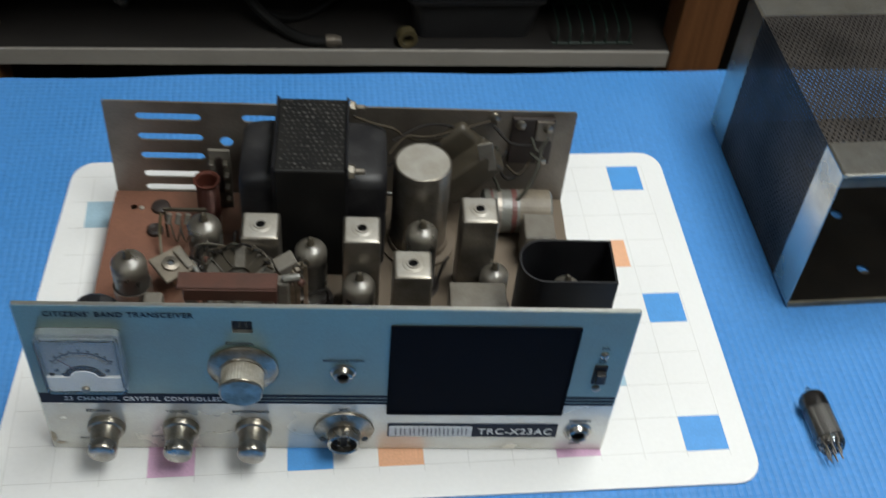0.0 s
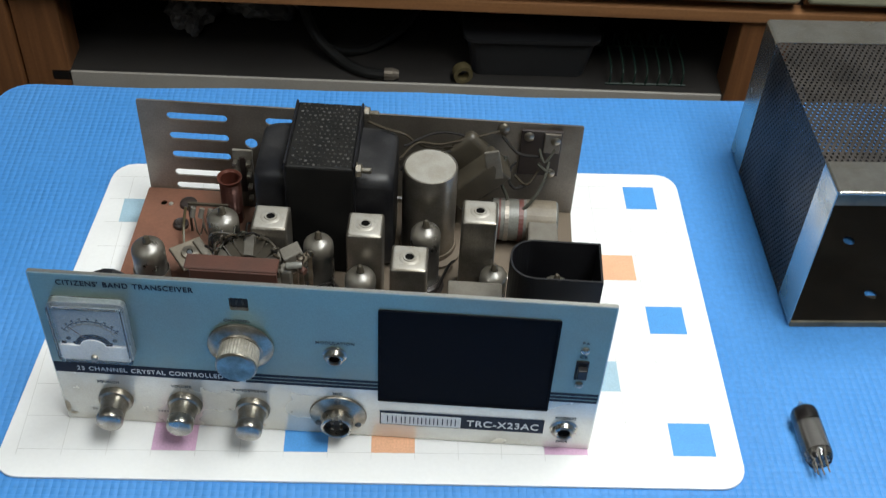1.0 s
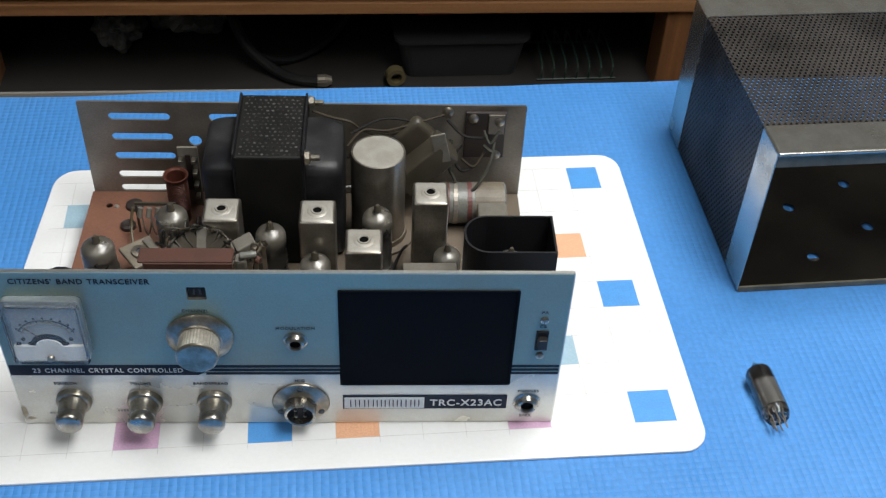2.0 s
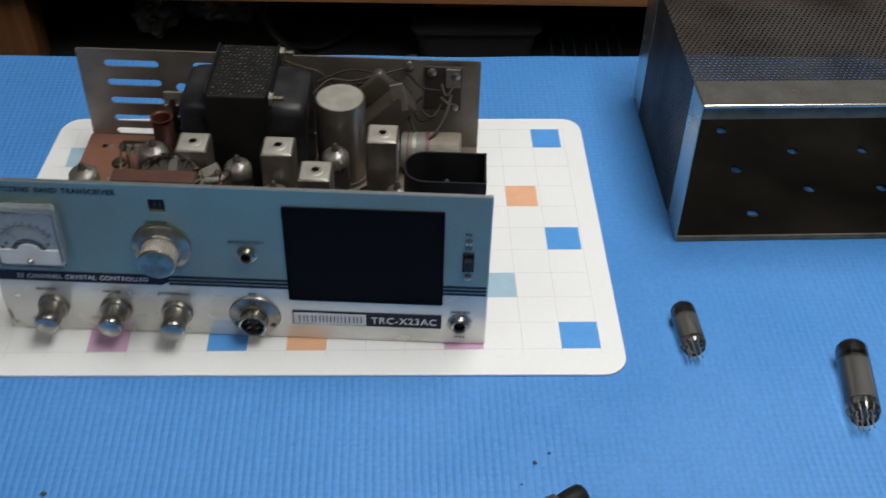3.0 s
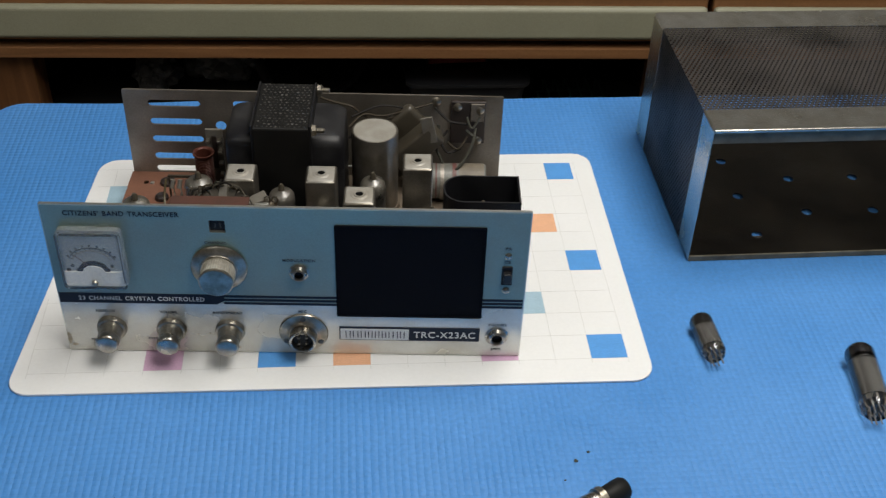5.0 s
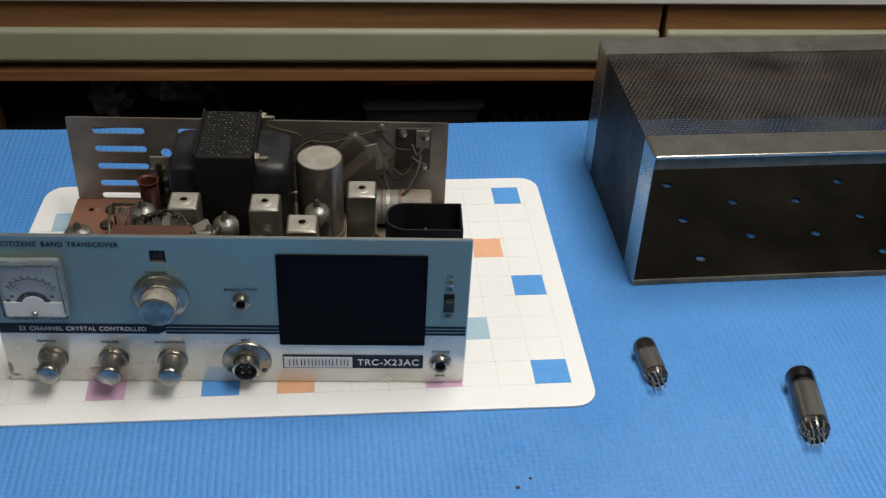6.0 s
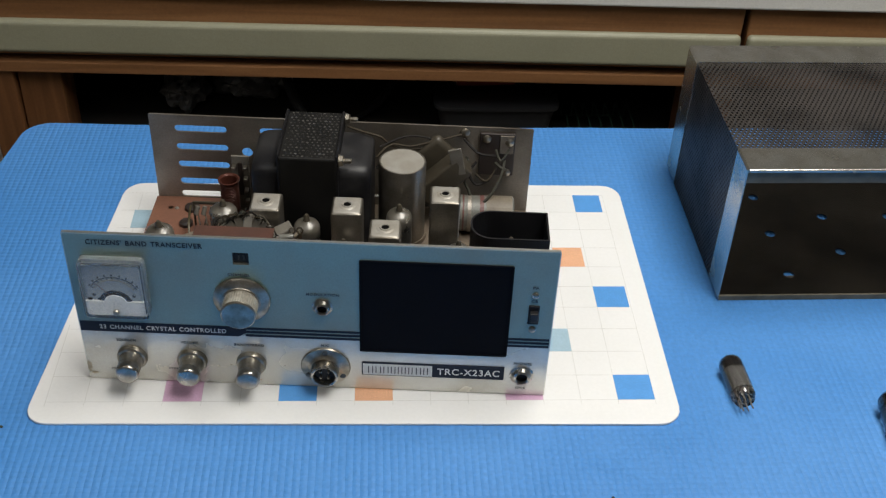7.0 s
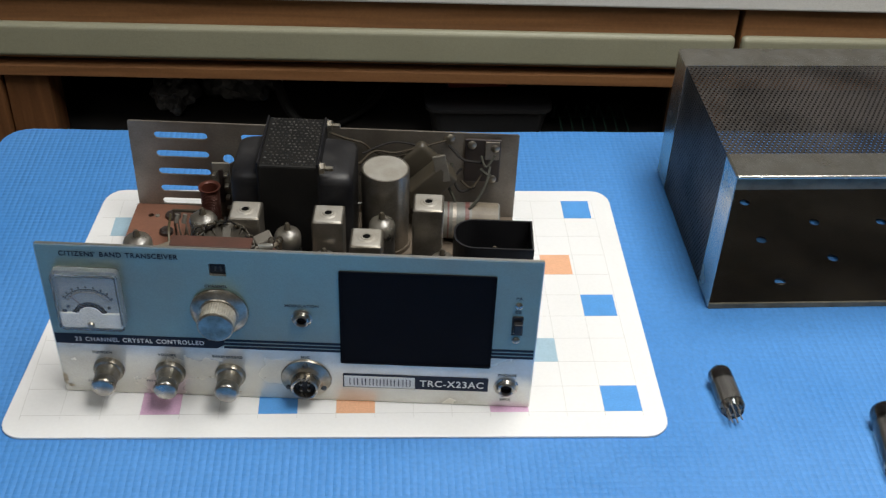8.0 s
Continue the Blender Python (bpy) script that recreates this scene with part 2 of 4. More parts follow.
def box(bm, x0, x1, y0, y1, z0, z1, bevel=0.0, seg=2, m=None):
    r = bmesh.ops.create_cube(bm, size=1.0)
    vs = r["verts"]
    for v in vs:
        v.co = Vector((x0 + (v.co.x + 0.5) * (x1 - x0), y0 + (v.co.y + 0.5) * (y1 - y0), z0 + (v.co.z + 0.5) * (z1 - z0)))
    if m is not None:
        for v in vs:
            v.co = m @ v.co
    if bevel:
        es = list({e for v in vs for e in v.link_edges})
        bmesh.ops.bevel(bm, geom=es, offset=bevel, segments=seg, affect="EDGES", profile=0.5)
    return bm


def lathe(bm, profile, seg=24, m=Matrix()):
    """Turns (radius, height) pairs round the z axis."""
    rings = []
    for r, z in profile:
        if r < 1e-6:
            rings.append([bm.verts.new(m @ Vector((0, 0, z)))])
        else:
            rings.append([bm.verts.new(m @ Vector((r * math.cos(2 * math.pi * k / seg), r * math.sin(2 * math.pi * k / seg), z))) for k in range(seg)])
    for a, b in zip(rings, rings[1:]):
        for k in range(seg):
            j = (k + 1) % seg
            f = [a[k % len(a)], a[j % len(a)], b[j % len(b)], b[k % len(b)]]
            f = list(dict.fromkeys(f))
            if len(f) > 2:
                bm.faces.new(f)
    return bm


def cord(bm, pts, r, seg=6, smooth_steps=5):
    """A round wire through the points."""
    p = [Vector(q) for q in pts]
    if smooth_steps > 1 and len(p) > 2:
        out = []
        for i in range(len(p) - 1):
            a, b, c, d = p[max(i - 1, 0)], p[i], p[i + 1], p[min(i + 2, len(p) - 1)]
            for s in range(smooth_steps):
                t = s / smooth_steps
                out.append(0.5 * (2 * b + (c - a) * t + (2 * a - 5 * b + 4 * c - d) * t * t + (3 * b - a - 3 * c + d) * t ** 3))
        p = out + [p[-1]]
    rings = []
    for i, q in enumerate(p):
        d = (p[min(i + 1, len(p) - 1)] - p[max(i - 1, 0)]).normalized()
        side = d.cross(Vector((0.13, 0.31, 0.94))).normalized()
        up = d.cross(side)
        rings.append([bm.verts.new(q + r * (math.cos(2 * math.pi * k / seg) * side + math.sin(2 * math.pi * k / seg) * up)) for k in range(seg)])
    for a, b in zip(rings, rings[1:]):
        for k in range(seg):
            bm.faces.new((a[k], a[(k + 1) % seg], b[(k + 1) % seg], b[k]))
    bm.faces.new(rings[0][::-1])
    bm.faces.new(rings[-1])
    return bm


def rounded(x0, x1, y0, y1, r, seg=6):
    pts = []
    for cx, cy, a in ((x1 - r, y1 - r, 0), (x0 + r, y1 - r, 90), (x0 + r, y0 + r, 180), (x1 - r, y0 + r, 270)):
        pts += [(cx + r * math.cos(radians(a + 90 * k / seg)), cy + r * math.sin(radians(a + 90 * k / seg))) for k in range(seg + 1)]
    return pts


def circle(x, y, r, seg=16):
    return [(x + r * math.cos(2 * math.pi * k / seg), y + r * math.sin(2 * math.pi * k / seg)) for k in range(seg)]


def sheet(bm, outline, holes, thick, m=Matrix()):
    """A flat sheet in the xy plane with openings through it, thick along z."""
    t = bmesh.new()
    edges = []
    for loop in (outline, *holes):
        vs = [t.verts.new((x, y, 0)) for x, y in loop]
        edges += [t.edges.new((a, b)) for a, b in zip(vs, vs[1:] + vs[:1])]
    bmesh.ops.triangle_fill(t, use_beauty=True, use_dissolve=False, edges=edges)
    ext = bmesh.ops.extrude_face_region(t, geom=list(t.faces))
    bmesh.ops.translate(t, vec=(0, 0, thick), verts=[v for v in ext["geom"] if isinstance(v, bmesh.types.BMVert)])
    bmesh.ops.transform(t, matrix=m, verts=t.verts)
    bmesh.ops.recalc_face_normals(t, faces=t.faces)
    me = bpy.data.meshes.new("tmp")
    t.to_mesh(me)
    t.free()
    bm.from_mesh(me)
    bpy.data.meshes.remove(me)
    return bm


def lettering(name, text, size, m, mat, parent, label="", squeeze=1.0, width=None):
    c = bpy.data.curves.new(name, "FONT")
    c.body, c.size, c.align_x, c.align_y, c.extrude, c.offset, c.space_character, c.space_word = text, size, "CENTER", "CENTER", 0.00008, size * 0.012, 1.12, 1.25
    tmp = new(name, c)
    bpy.context.view_layer.update()
    me = bpy.data.meshes.new_from_object(tmp)
    bpy.data.objects.remove(tmp)
    bpy.data.curves.remove(c)
    xs = [v.co.x for v in me.vertices]
    k = width / (max(xs) - min(xs)) if width else squeeze
    me.transform(m @ Matrix.Diagonal((k, 1, 1, 1)))
    me.materials.clear()
    me.materials.append(M[mat])
    ob = new(name, me)
    ob.parent = parent
    if label:
        ob["label"] = label
    return ob


UP = Matrix.Rotation(math.pi / 2, 4, "X")      # sheet xy -> xz, facing -y
def on_panel(u, z, v=0.0):
    return pose(u, v, z) @ UP


def towards(u, z, v=0.0):
    """A lathe axis that points out of the front panel (-y)."""
    return pose(u, v, z, 90)


# ---- the room ----
def slab(name, x0, x1, y0, y1, z0, z1, mat, label, category):
    ob = part(name, box(bmesh.new(), x0, x1, y0, y1, z0, z1), mat)
    return tagged(ob, label, category, kind="structure")


FLOOR = -0.86
slab("floor", -1.9, 2.6, -2.3, 1.9, FLOOR - 0.1, FLOOR, "floor", "dark grey worn workshop floor under the table", "floor")
slab("ceiling", -1.9, 2.6, -2.3, 1.9, 1.5, 1.6, "ceiling", "plain painted ceiling over the workshop", "ceiling")
slab("wall_north", -1.9, 2.6, 1.9, 2.0, FLOOR - 0.1, 1.6, "wall", "plain painted wall behind the desk", "wall")
slab("wall_south", -1.9, 2.6, -2.4, -2.3, FLOOR - 0.1, 1.6, "wall", "plain painted wall of the workshop", "wall")
slab("wall_west", -2.0, -1.9, -2.4, 2.0, FLOOR - 0.1, 1.6, "wall", "plain painted wall of the workshop", "wall")
slab("wall_east", 2.6, 2.7, -2.4, 2.0, FLOOR - 0.1, 1.6, "wall", "plain painted wall of the workshop", "wall")


def ceiling_light(x, y):
    t = thing("ceiling_light", pose(x, y, 1.5), "white ceiling light with a frosted diffuser", "lamp", "ceiling lights")
    b = bmesh.new()
    box(b, -0.27, 0.27, -0.63, 0.63, -0.035, 0, 0.006)
    part("housing", b, "counter", t)
    part("diffuser", box(bmesh.new(), -0.25, 0.25, -0.6, 0.6, -0.046, -0.036, 0.003), glow, t)


ceiling_light(0.60, -0.05)
ceiling_light(-0.7, -0.9)


# ---- table, mat and board ----
MAT_TOP = -0.002
table = thing("work_table", pose(0, 0, MAT_TOP - 0.005), "work table covered by a blue foam mat", "table")
part("tabletop", sheet(bmesh.new(), [(-0.158, 0.335), (-0.165, 0.300), (-0.340, -0.745), (1.2, -0.745), (1.2, 0.335)], [], 0.03, pose(0, 0, -0.03)), "carcass_shade", table)
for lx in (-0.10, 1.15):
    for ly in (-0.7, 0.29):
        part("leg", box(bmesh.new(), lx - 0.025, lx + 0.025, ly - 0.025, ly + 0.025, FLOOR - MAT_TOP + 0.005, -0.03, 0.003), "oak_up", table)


def foam_mat():
    out = [(1.25, 0.335)]
    n = 60
    for k in range(n + 1):                       # the rear edge waves a little
        x = 1.25 - (1.25 + 0.148) * k / n
        out.append((x, 0.349 + 0.0012 * math.sin(x * 17) + 0.0008 * math.sin(x * 41 + 1)))
    for a in range(1, 7):
        an = radians(90 + 15 * a)
        out.append((-0.148 + 0.024 * math.cos(an), 0.325 + 0.024 * math.sin(an)))
    for k in range(1, 21):
        y = 0.325 - 1.08 * k / 20
        out.append((-0.172 - (0.325 - y) * 0.168 + 0.001 * math.sin(y * 30), y))
    out.append((1.25, -0.755))
    b = sheet(bmesh.new(), out, [], 0.005, pose(0, 0, MAT_TOP - 0.005))
    return part("foam_mat", b, "foam")


tagged(foam_mat(), "bright blue ribbed foam mat lying on the work table", "mat")

CELL, ROW = 0.0254, 0.0254 * 0.94
board = thing("game_board", pose(0, 0, MAT_TOP), "white plastic board printed with coloured squares on the mat", "board")
base = part("base", sheet(bmesh.new(), [(x + 0.080 * max(0.0, y + 0.02) * (0.3455 - x) / 0.432, y + 0.0036 * (0.3455 - x) / 0.434 * max(0.0, 1 - (y + 0.0225) / 0.2)) for x, y in rounded(-0.0875, 0.3455, -0.0225, 0.2535, 0.016)], [], 0.002), "board", board)
bv = base.modifiers.new("bevel", "BEVEL")
bv.width, bv.segments, bv.limit_method = 0.0006, 2, "ANGLE"
for cx, cy, tone in ((0, 0, "pink"), (3, 0, "blue"), (5, 0, "orange"), (9, 0, "pink"), (12, 0, "blue"), (10, 2, "pale"), (12, 4, "blue"), (11, 6, "orange"), (12, 9, "blue"), (-2.1, 8, "pale")):
    part("square", box(bmesh.new(), cx * CELL, (cx + 1) * CELL - {(12, 9): 0.0030, (11, 6): 0.0024, (12, 4): 0.0012}.get((cx, cy), 0), cy * ROW, (cy + 1) * ROW, 0.0019, 0.00215), "sq_" + tone, board, {"pink": "lilac pink square", "blue": "blue square", "orange": "orange square", "pale": "pale blue square"}[tone])
for c in range(-3, 14):
    part("grid_line", box(bmesh.new(), c * CELL - 0.00014, c * CELL + 0.00014, -0.004, (3.2 if c == -3 else 10) * ROW, 0.0019, 0.00206), "line", board)
for r in range(0, 11):
    part("grid_line", box(bmesh.new(), (-3 if r < 4 else -2.5) * CELL, 13 * CELL, r * ROW - 0.00014, r * ROW + 0.00014, 0.0019, 0.00206), "line", board)

# ---- the transceiver ----
radio = thing("radio_transceiver", pose(-0.0559, 0.023, 0.0, 0, 0, -3.5), "opened vintage radio transceiver, pale blue panel, on a white board", "radio")
W, TOP, BOT, DEPTH, DECK = 0.311, 0.1235, 0.0005, 0.178, 0.0255


def front_panel():
    win = rounded(0.1085, 0.1185, 0.1035, 0.1130, 0.0006, 2)
    grille = rounded(0.1872, 0.2828, 0.0356, 0.1110, 0.001, 2)
    out = rounded(0.0045, W, BOT, TOP, 0.0012, 3)
    p = part("front_panel", sheet(bmesh.new(), out, [win, grille], 0.0022, on_panel(0, 0, 0.0022)), "edge", radio, "aluminium front panel with rubbed edges")
    # painted fields lie on the metal
    skin = 0.00025
    part("upper_field", sheet(bmesh.new(), rounded(0.0052, W - 0.0007, 0.0452, TOP - 0.0007, 0.001, 2), [win, rounded(0.1870, 0.2830, 0.0453, 0.1110, 0.0003, 1)], skin, on_panel(0, 0, 0)), "paint_blue", p, "pale blue painted upper field")
    part("lower_field", sheet(bmesh.new(), rounded(0.0052, W - 0.0007, BOT + 0.0007, 0.0446, 0.001, 2), [rounded(0.1870, 0.2830, 0.0354, 0.0445, 0.0003, 1)], skin, on_panel(0, 0, 0)), "paint_grey", p, "silver painted lower field, stained")
    b = bmesh.new()
    sheet(b, [(0.0053, 0.0436), (0.1080, 0.0436), (0.1130, 0.0470), (0.1130, 0.0520), (0.0053, 0.0520)], [], 0.0002, on_panel(0, 0, -0.0003))
    part("band", b, "navy", p, "navy blue printed band")
    for z in (0.0508, 0.0478, 0.0448):
        for a, c in ((0.1125, 0.1868), (0.2832, W - 0.001)):
            part("stripe", sheet(bmesh.new(), [(a, z - 0.0009), (c, z - 0.0009), (c, z + 0.0009), (a, z + 0.0009)], [], 0.0002, on_panel(0, 0, -0.0003)), "navy", p)
    v = -0.0006
    lettering("lettering", "CITIZENS' BAND TRANSCEIVER", 0.0052, on_panel(0.0546, 0.1170, v), "navy", p, width=0.0715)
    lettering("lettering", "23 CHANNEL CRYSTAL CONTROLLED", 0.0048, on_panel(0.0590, 0.0478, v - 0.0002), "white_ink", p, "white lettering", width=0.082)
    for text, u, z, w in (("CHANNEL", 0.1115, 0.0955, 0.014), ("MODULATION", 0.1635, 0.0820, 0.0210), ("SQUELCH", 0.0335, 0.0365, 0.0125), ("VOLUME", 0.0750, 0.0362, 0.0115), ("BANDSPREAD", 0.1140, 0.0362, 0.0195), ("MIC", 0.1640, 0.0385, 0.0055), ("PA", 0.2978, 0.0945, 0.0040), ("CB", 0.2978, 0.0835, 0.0040), ("PHONES", 0.2945, 0.0290, 0.0120), ("EXT", 0.2945, 0.0105, 0.0050), ("SPKR", 0.2945, 0.0068, 0.0070)):
        lettering("lettering", text, 0.0029, on_panel(u, z, v), "ink", p, width=w)
    for u, z, n in ((0.0205, 0.0105, 4), (0.0590, 0.0125, 4), (0.0640, 0.0085, 2)):   # worn words, no longer legible
        for k in range(n):
            part("faded_mark", box(bmesh.new(), u + k * 0.0017, u + k * 0.0017 + 0.0011, -0.0006, -0.0004, z - 0.0008, z + 0.0007), "faded", p)
    for u, z, w, h in ((0.0062, 0.012, 0.0030, 0.010), (0.0090, 0.006, 0.0045, 0.0022), (0.1010, 0.0180, 0.0016, 0.0012), (0.0930, 0.0165, 0.0013, 0.0016), (0.1370, 0.0190, 0.0012, 0.0009), (0.1200, 0.0052, 0.0022, 0.0010)):
        part("stain", sheet(bmesh.new(), [(u + w * 0.5 * math.cos(a * 0.63) * (1 + 0.25 * math.sin(a * 2.3)), z + h * 0.5 * math.sin(a * 0.63) * (1 + 0.25 * math.cos(a * 1.7))) for a in range(10)], [], 0.00012, on_panel(0, 0, -0.0004)), "stain", p, "brown rubbed stain")
    return p


panel = front_panel()


def name_badge():
    p = part("name_badge", box(bmesh.new(), 0.1880, 0.2827, -0.0012, 0.0002, 0.0140, 0.0255, 0.0003, 1), "navy", radio, "dark name plate with a pale half")
    part("pale_field", box(bmesh.new(), 0.1888, 0.2348, -0.0015, -0.0011, 0.0150, 0.0245), "white_ink", p, "pale half of the plate")
    widths = (0.0034, 0.0036, 0.0034, 0.0030, 0.0030, 0.0030, 0.0012, 0.0034, 0.0030)
    u = 0.1922
    for w in widths:                              # maker's word as plain bars
        part("bar", box(bmesh.new(), u, u + 0.0006, -0.0017, -0.0014, 0.0168, 0.0226), "navy", p)
        if w > 0.002:
            part("bar", box(bmesh.new(), u + w - 0.0006, u + w, -0.0017, -0.0014, 0.0168, 0.0226), "navy", p)
        u += w + 0.0016
    lettering("lettering", "TRC-X23AC", 0.0078, on_panel(0.2590, 0.0197, -0.0015), "white_ink", p, "white lettering", width=0.0415)


name_badge()


def speaker_grille():
    p = part("speaker_grille", box(bmesh.new(), 0.1874, 0.2826, -0.0006, 0.0022, 0.0358, 0.1106), "cloth", radio, "black woven speaker cloth")
    b = bmesh.new()
    sheet(b, rounded(0.1868, 0.2832, 0.0352, 0.1112, 0.001, 2), [rounded(0.1882, 0.2818, 0.0366, 0.1098, 0.001, 2)], 0.0010, on_panel(0, 0, -0.0002))
    part("frame", b, "cloth", p)
    for k in range(12):
        u = 0.1925 + k * 0.0055
        part("worn_spot", box(bmesh.new(), u, u + 0.0016, -0.0009, -0.00035, 0.1096, 0.1106, 0.0001, 1), "bell", p)


speaker_grille()


def meter():
    p = part("meter", sheet(bmesh.new(), rounded(0.0135, 0.0535, 0.0625, 0.1065, 0.003, 3), [], 0.0045, on_panel(0, 0, -0.0002)), "meter_case", radio, "panel meter in a clear plastic case")
    part("dial_card", box(bmesh.new(), 0.0160, 0.0508, -0.0056, -0.0048, 0.0745, 0.1035, 0.0003, 1), "dial", p, "pale dial card")
    b = bmesh.new()
    sheet(b, rounded(0.0132, 0.0538, 0.0620, 0.1070, 0.003, 3), [rounded(0.0150, 0.0520, 0.0640, 0.1050, 0.002, 3)], 0.0078, on_panel(0, 0, -0.0006))
    part("case_rim", b, "plastic", p, "clear plastic rim")
    low = [(0.0150, 0.0640), (0.0520, 0.0640), (0.0520, 0.0752), (0.0404, 0.0752)]
    low += [(0.0334 + 0.0068 * math.cos(radians(a)), 0.0752 + 0.0050 * math.sin(radians(a))) for a in range(15, 180, 15)] + [(0.0266, 0.0752), (0.0150, 0.0752)]
    part("lower_cover", sheet(bmesh.new(), low, [], 0.0022, on_panel(0, 0, -0.0050)), "white_ink", p, "white lower cover with a rounded hub")
    arc = [(0.0334 + 0.0150 * math.cos(radians(a)), -0.0059, 0.0815 + 0.0125 * math.sin(radians(a))) for a in range(16, 165, 8)]   # dial scale
    part("scale_arc", cord(bmesh.new(), arc, 0.00035, 5, 1), "ink", p)
    band = [(0.0334 + 0.0128 * math.cos(radians(a)), -0.0059, 0.0815 + 0.0104 * math.sin(radians(a))) for a in range(16, 165, 8)]
    part("scale_band", cord(bmesh.new(), band, 0.0006, 5, 1), "faded", p)
    for k in range(9):                            # scale figures, too small to read
        a = radians(24 + k * 16.5)
        part("figure_bar", box(bmesh.new(), -0.0006, 0.0006, -0.0060, -0.0057, -0.0007, 0.0007, m=pose(0.0334 + 0.0162 * math.cos(a), 0, 0.0815 + 0.0142 * math.sin(a))), "ink", p)
    for u in (0.0205, 0.0455):
        part("dial_screw", lathe(bmesh.new(), [(0.0013, 0), (0.0012, 0.0005), (0, 0.0007)], 10, towards(u, 0.0795, -0.0056)), "ink", p)
    for a in range(20, 161, 14):
        c, s = math.cos(radians(a)), math.sin(radians(a))
        part("tick", cord(bmesh.new(), [(0.0334 + 0.0130 * c, -0.0059, 0.0815 + 0.0106 * s), (0.0334 + 0.0150 * c, -0.0059, 0.0815 + 0.0125 * s)], 0.00025, 4, 1), "ink", p)
    part("needle", cord(bmesh.new(), [(0.0334, -0.0064, 0.0765), (0.0225, -0.0064, 0.0890)], 0.00025, 4, 1), "red", p)
    b = bmesh.new()
    sheet(b, [(0.0334 + 0.0098 * math.cos(radians(a)), 0.0752 + 0.0082 * math.sin(radians(a))) for a in range(0, 181, 12)], [], 0.0008, on_panel(0, 0, -0.0056))
    part("pivot_shield", b, "black", p, "black pivot shield")
    for u0, u1 in ((0.0162, 0.0190), (0.0225, 0.0262), (0.0406, 0.0440)):
        part("shadow_block", box(bmesh.new(), u0, u1, -0.0064, -0.0054, 0.0753, 0.0772, 0.0003, 1), "black", p)
    part("zero_screw", lathe(bmesh.new(), [(0, 0.0018), (0.0016, 0.0016), (0.0022, 0.0006), (0.0022, 0)], 14, towards(0.0334, 0.0675, -0.0086)), "nickel", p)
    b = sheet(bmesh.new(), rounded(0.0150, 0.0520, 0.0640, 0.1050, 0.002, 3), [], 0.0008, on_panel(0, 0, -0.0074))
    w = part("window", b, "plastic", p, "clear plastic window")
    w.visible_shadow = False
    part("meter_body", lathe(bmesh.new(), [(0, 0.022), (0.0110, 0.022), (0.0125, 0.020), (0.0125, 0)], 14, pose(0.0385, 0.0022, 0.0930, -90)), "bell", p)


meter()


def channel_window():
    p = part("channel_window", box(bmesh.new(), 0.1075, 0.1195, 0.0020, 0.0032, 0.1025, 0.1140), "black", radio, "dark channel number window")
    for u, z, a in ((0.1120, 0.1080, 8), (0.1152, 0.1080, -6)):
        part("digit_bar", box(bmesh.new(), -0.0005, 0.0005, 0, 0.0006, -0.0020, 0.0020, m=pose(u, 0.0014, z, 0, a)), "wax", p)
    return p


channel_window()


def knurled(bm, r, h0, h1, m, n=48, depth=0.0004):
    a, b = [], []
    for k in range(n):
        rr = r - (depth if k % 2 else 0)
        an = 2 * math.pi * k / n
        a.append(bm.verts.new(m @ Vector((rr * math.cos(an), rr * math.sin(an), h0))))
        b.append(bm.verts.new(m @ Vector((rr * math.cos(an), rr * math.sin(an), h1))))
    for k in range(n):
        j = (k + 1) % n
        bm.faces.new((a[k], a[j], b[j], b[k]))
    bm.faces.new(b)
    bm.faces.new(a[::-1])


def channel_knob():
    u, z = 0.1122, 0.0760
    m = towards(u, z)
    p = part("channel_knob", lathe(bmesh.new(), [(0, 0.0010), (0.0175, 0.0006), (0.0180, 0.0012), (0.0180, 0.0022), (0.0168, 0.0034), (0.0125, 0.0046), (0.0120, 0.0052), (0, 0.0052)], 48, m), "nickel", radio, "large tuning knob with a metal skirt", True)
    b = bmesh.new()
    knurled(b, 0.0112, 0.0050, 0.0158, m, 84, 0.0003)
    part("grip", b, "cream_knob", p, "ivory knurled grip")
    part("cap", lathe(bmesh.new(), [(0.0112, 0.0157), (0.0111, 0.0166), (0.0102, 0.0173), (0, 0.0170)], 40, m), "nickel", p, "polished metal cap", True)


channel_knob()


def small_knob(u, z):
    m = towards(u, z)
    p = part("control_knob", lathe(bmesh.new(), [(0, 0.0004), (0.0095, 0.0004), (0.0100, 0.0009), (0.0099, 0.0030), (0.0094, 0.0042), (0.0084, 0.0048), (0, 0.0050)], 36, m), "nickel", radio, "small metal control knob", True)
    part("grip", lathe(bmesh.new(), [(0.0082, 0.0048), (0.0079, 0.0062), (0.0075, 0.0075), (0.0074, 0.0126), (0, 0.0126)], 32, m), "nickel", p, "tapered smooth barrel", True)
    part("cap", lathe(bmesh.new(), [(0.0072, 0.0124), (0.0074, 0.0130), (0.0076, 0.0138), (0.0077, 0.0172), (0.0074, 0.0184), (0.0068, 0.0191), (0.0058, 0.0194), (0, 0.0193)], 32, m), "chrome", p, "worn chrome cap", True)
    part("set_screw", lathe(bmesh.new(), [(0, 0.0082), (0.0012, 0.0082), (0.0012, 0.006), (0, 0.006)], 10, pose(u + 0.001, -0.0032, z)), "ink", p)
    for k in (-1, 1):
        part("pointer_mark", box(bmesh.new(), u + k * 0.0085 - 0.0006, u + k * 0.0085 + 0.0006, -0.0030, -0.0014, z - 0.0018, z + 0.0018, 0.0002, 1), "ink", p)


for ku, kz in ((0.0362, 0.0225), (0.0758, 0.0215), (0.1148, 0.0210)):
    small_knob(ku, kz)


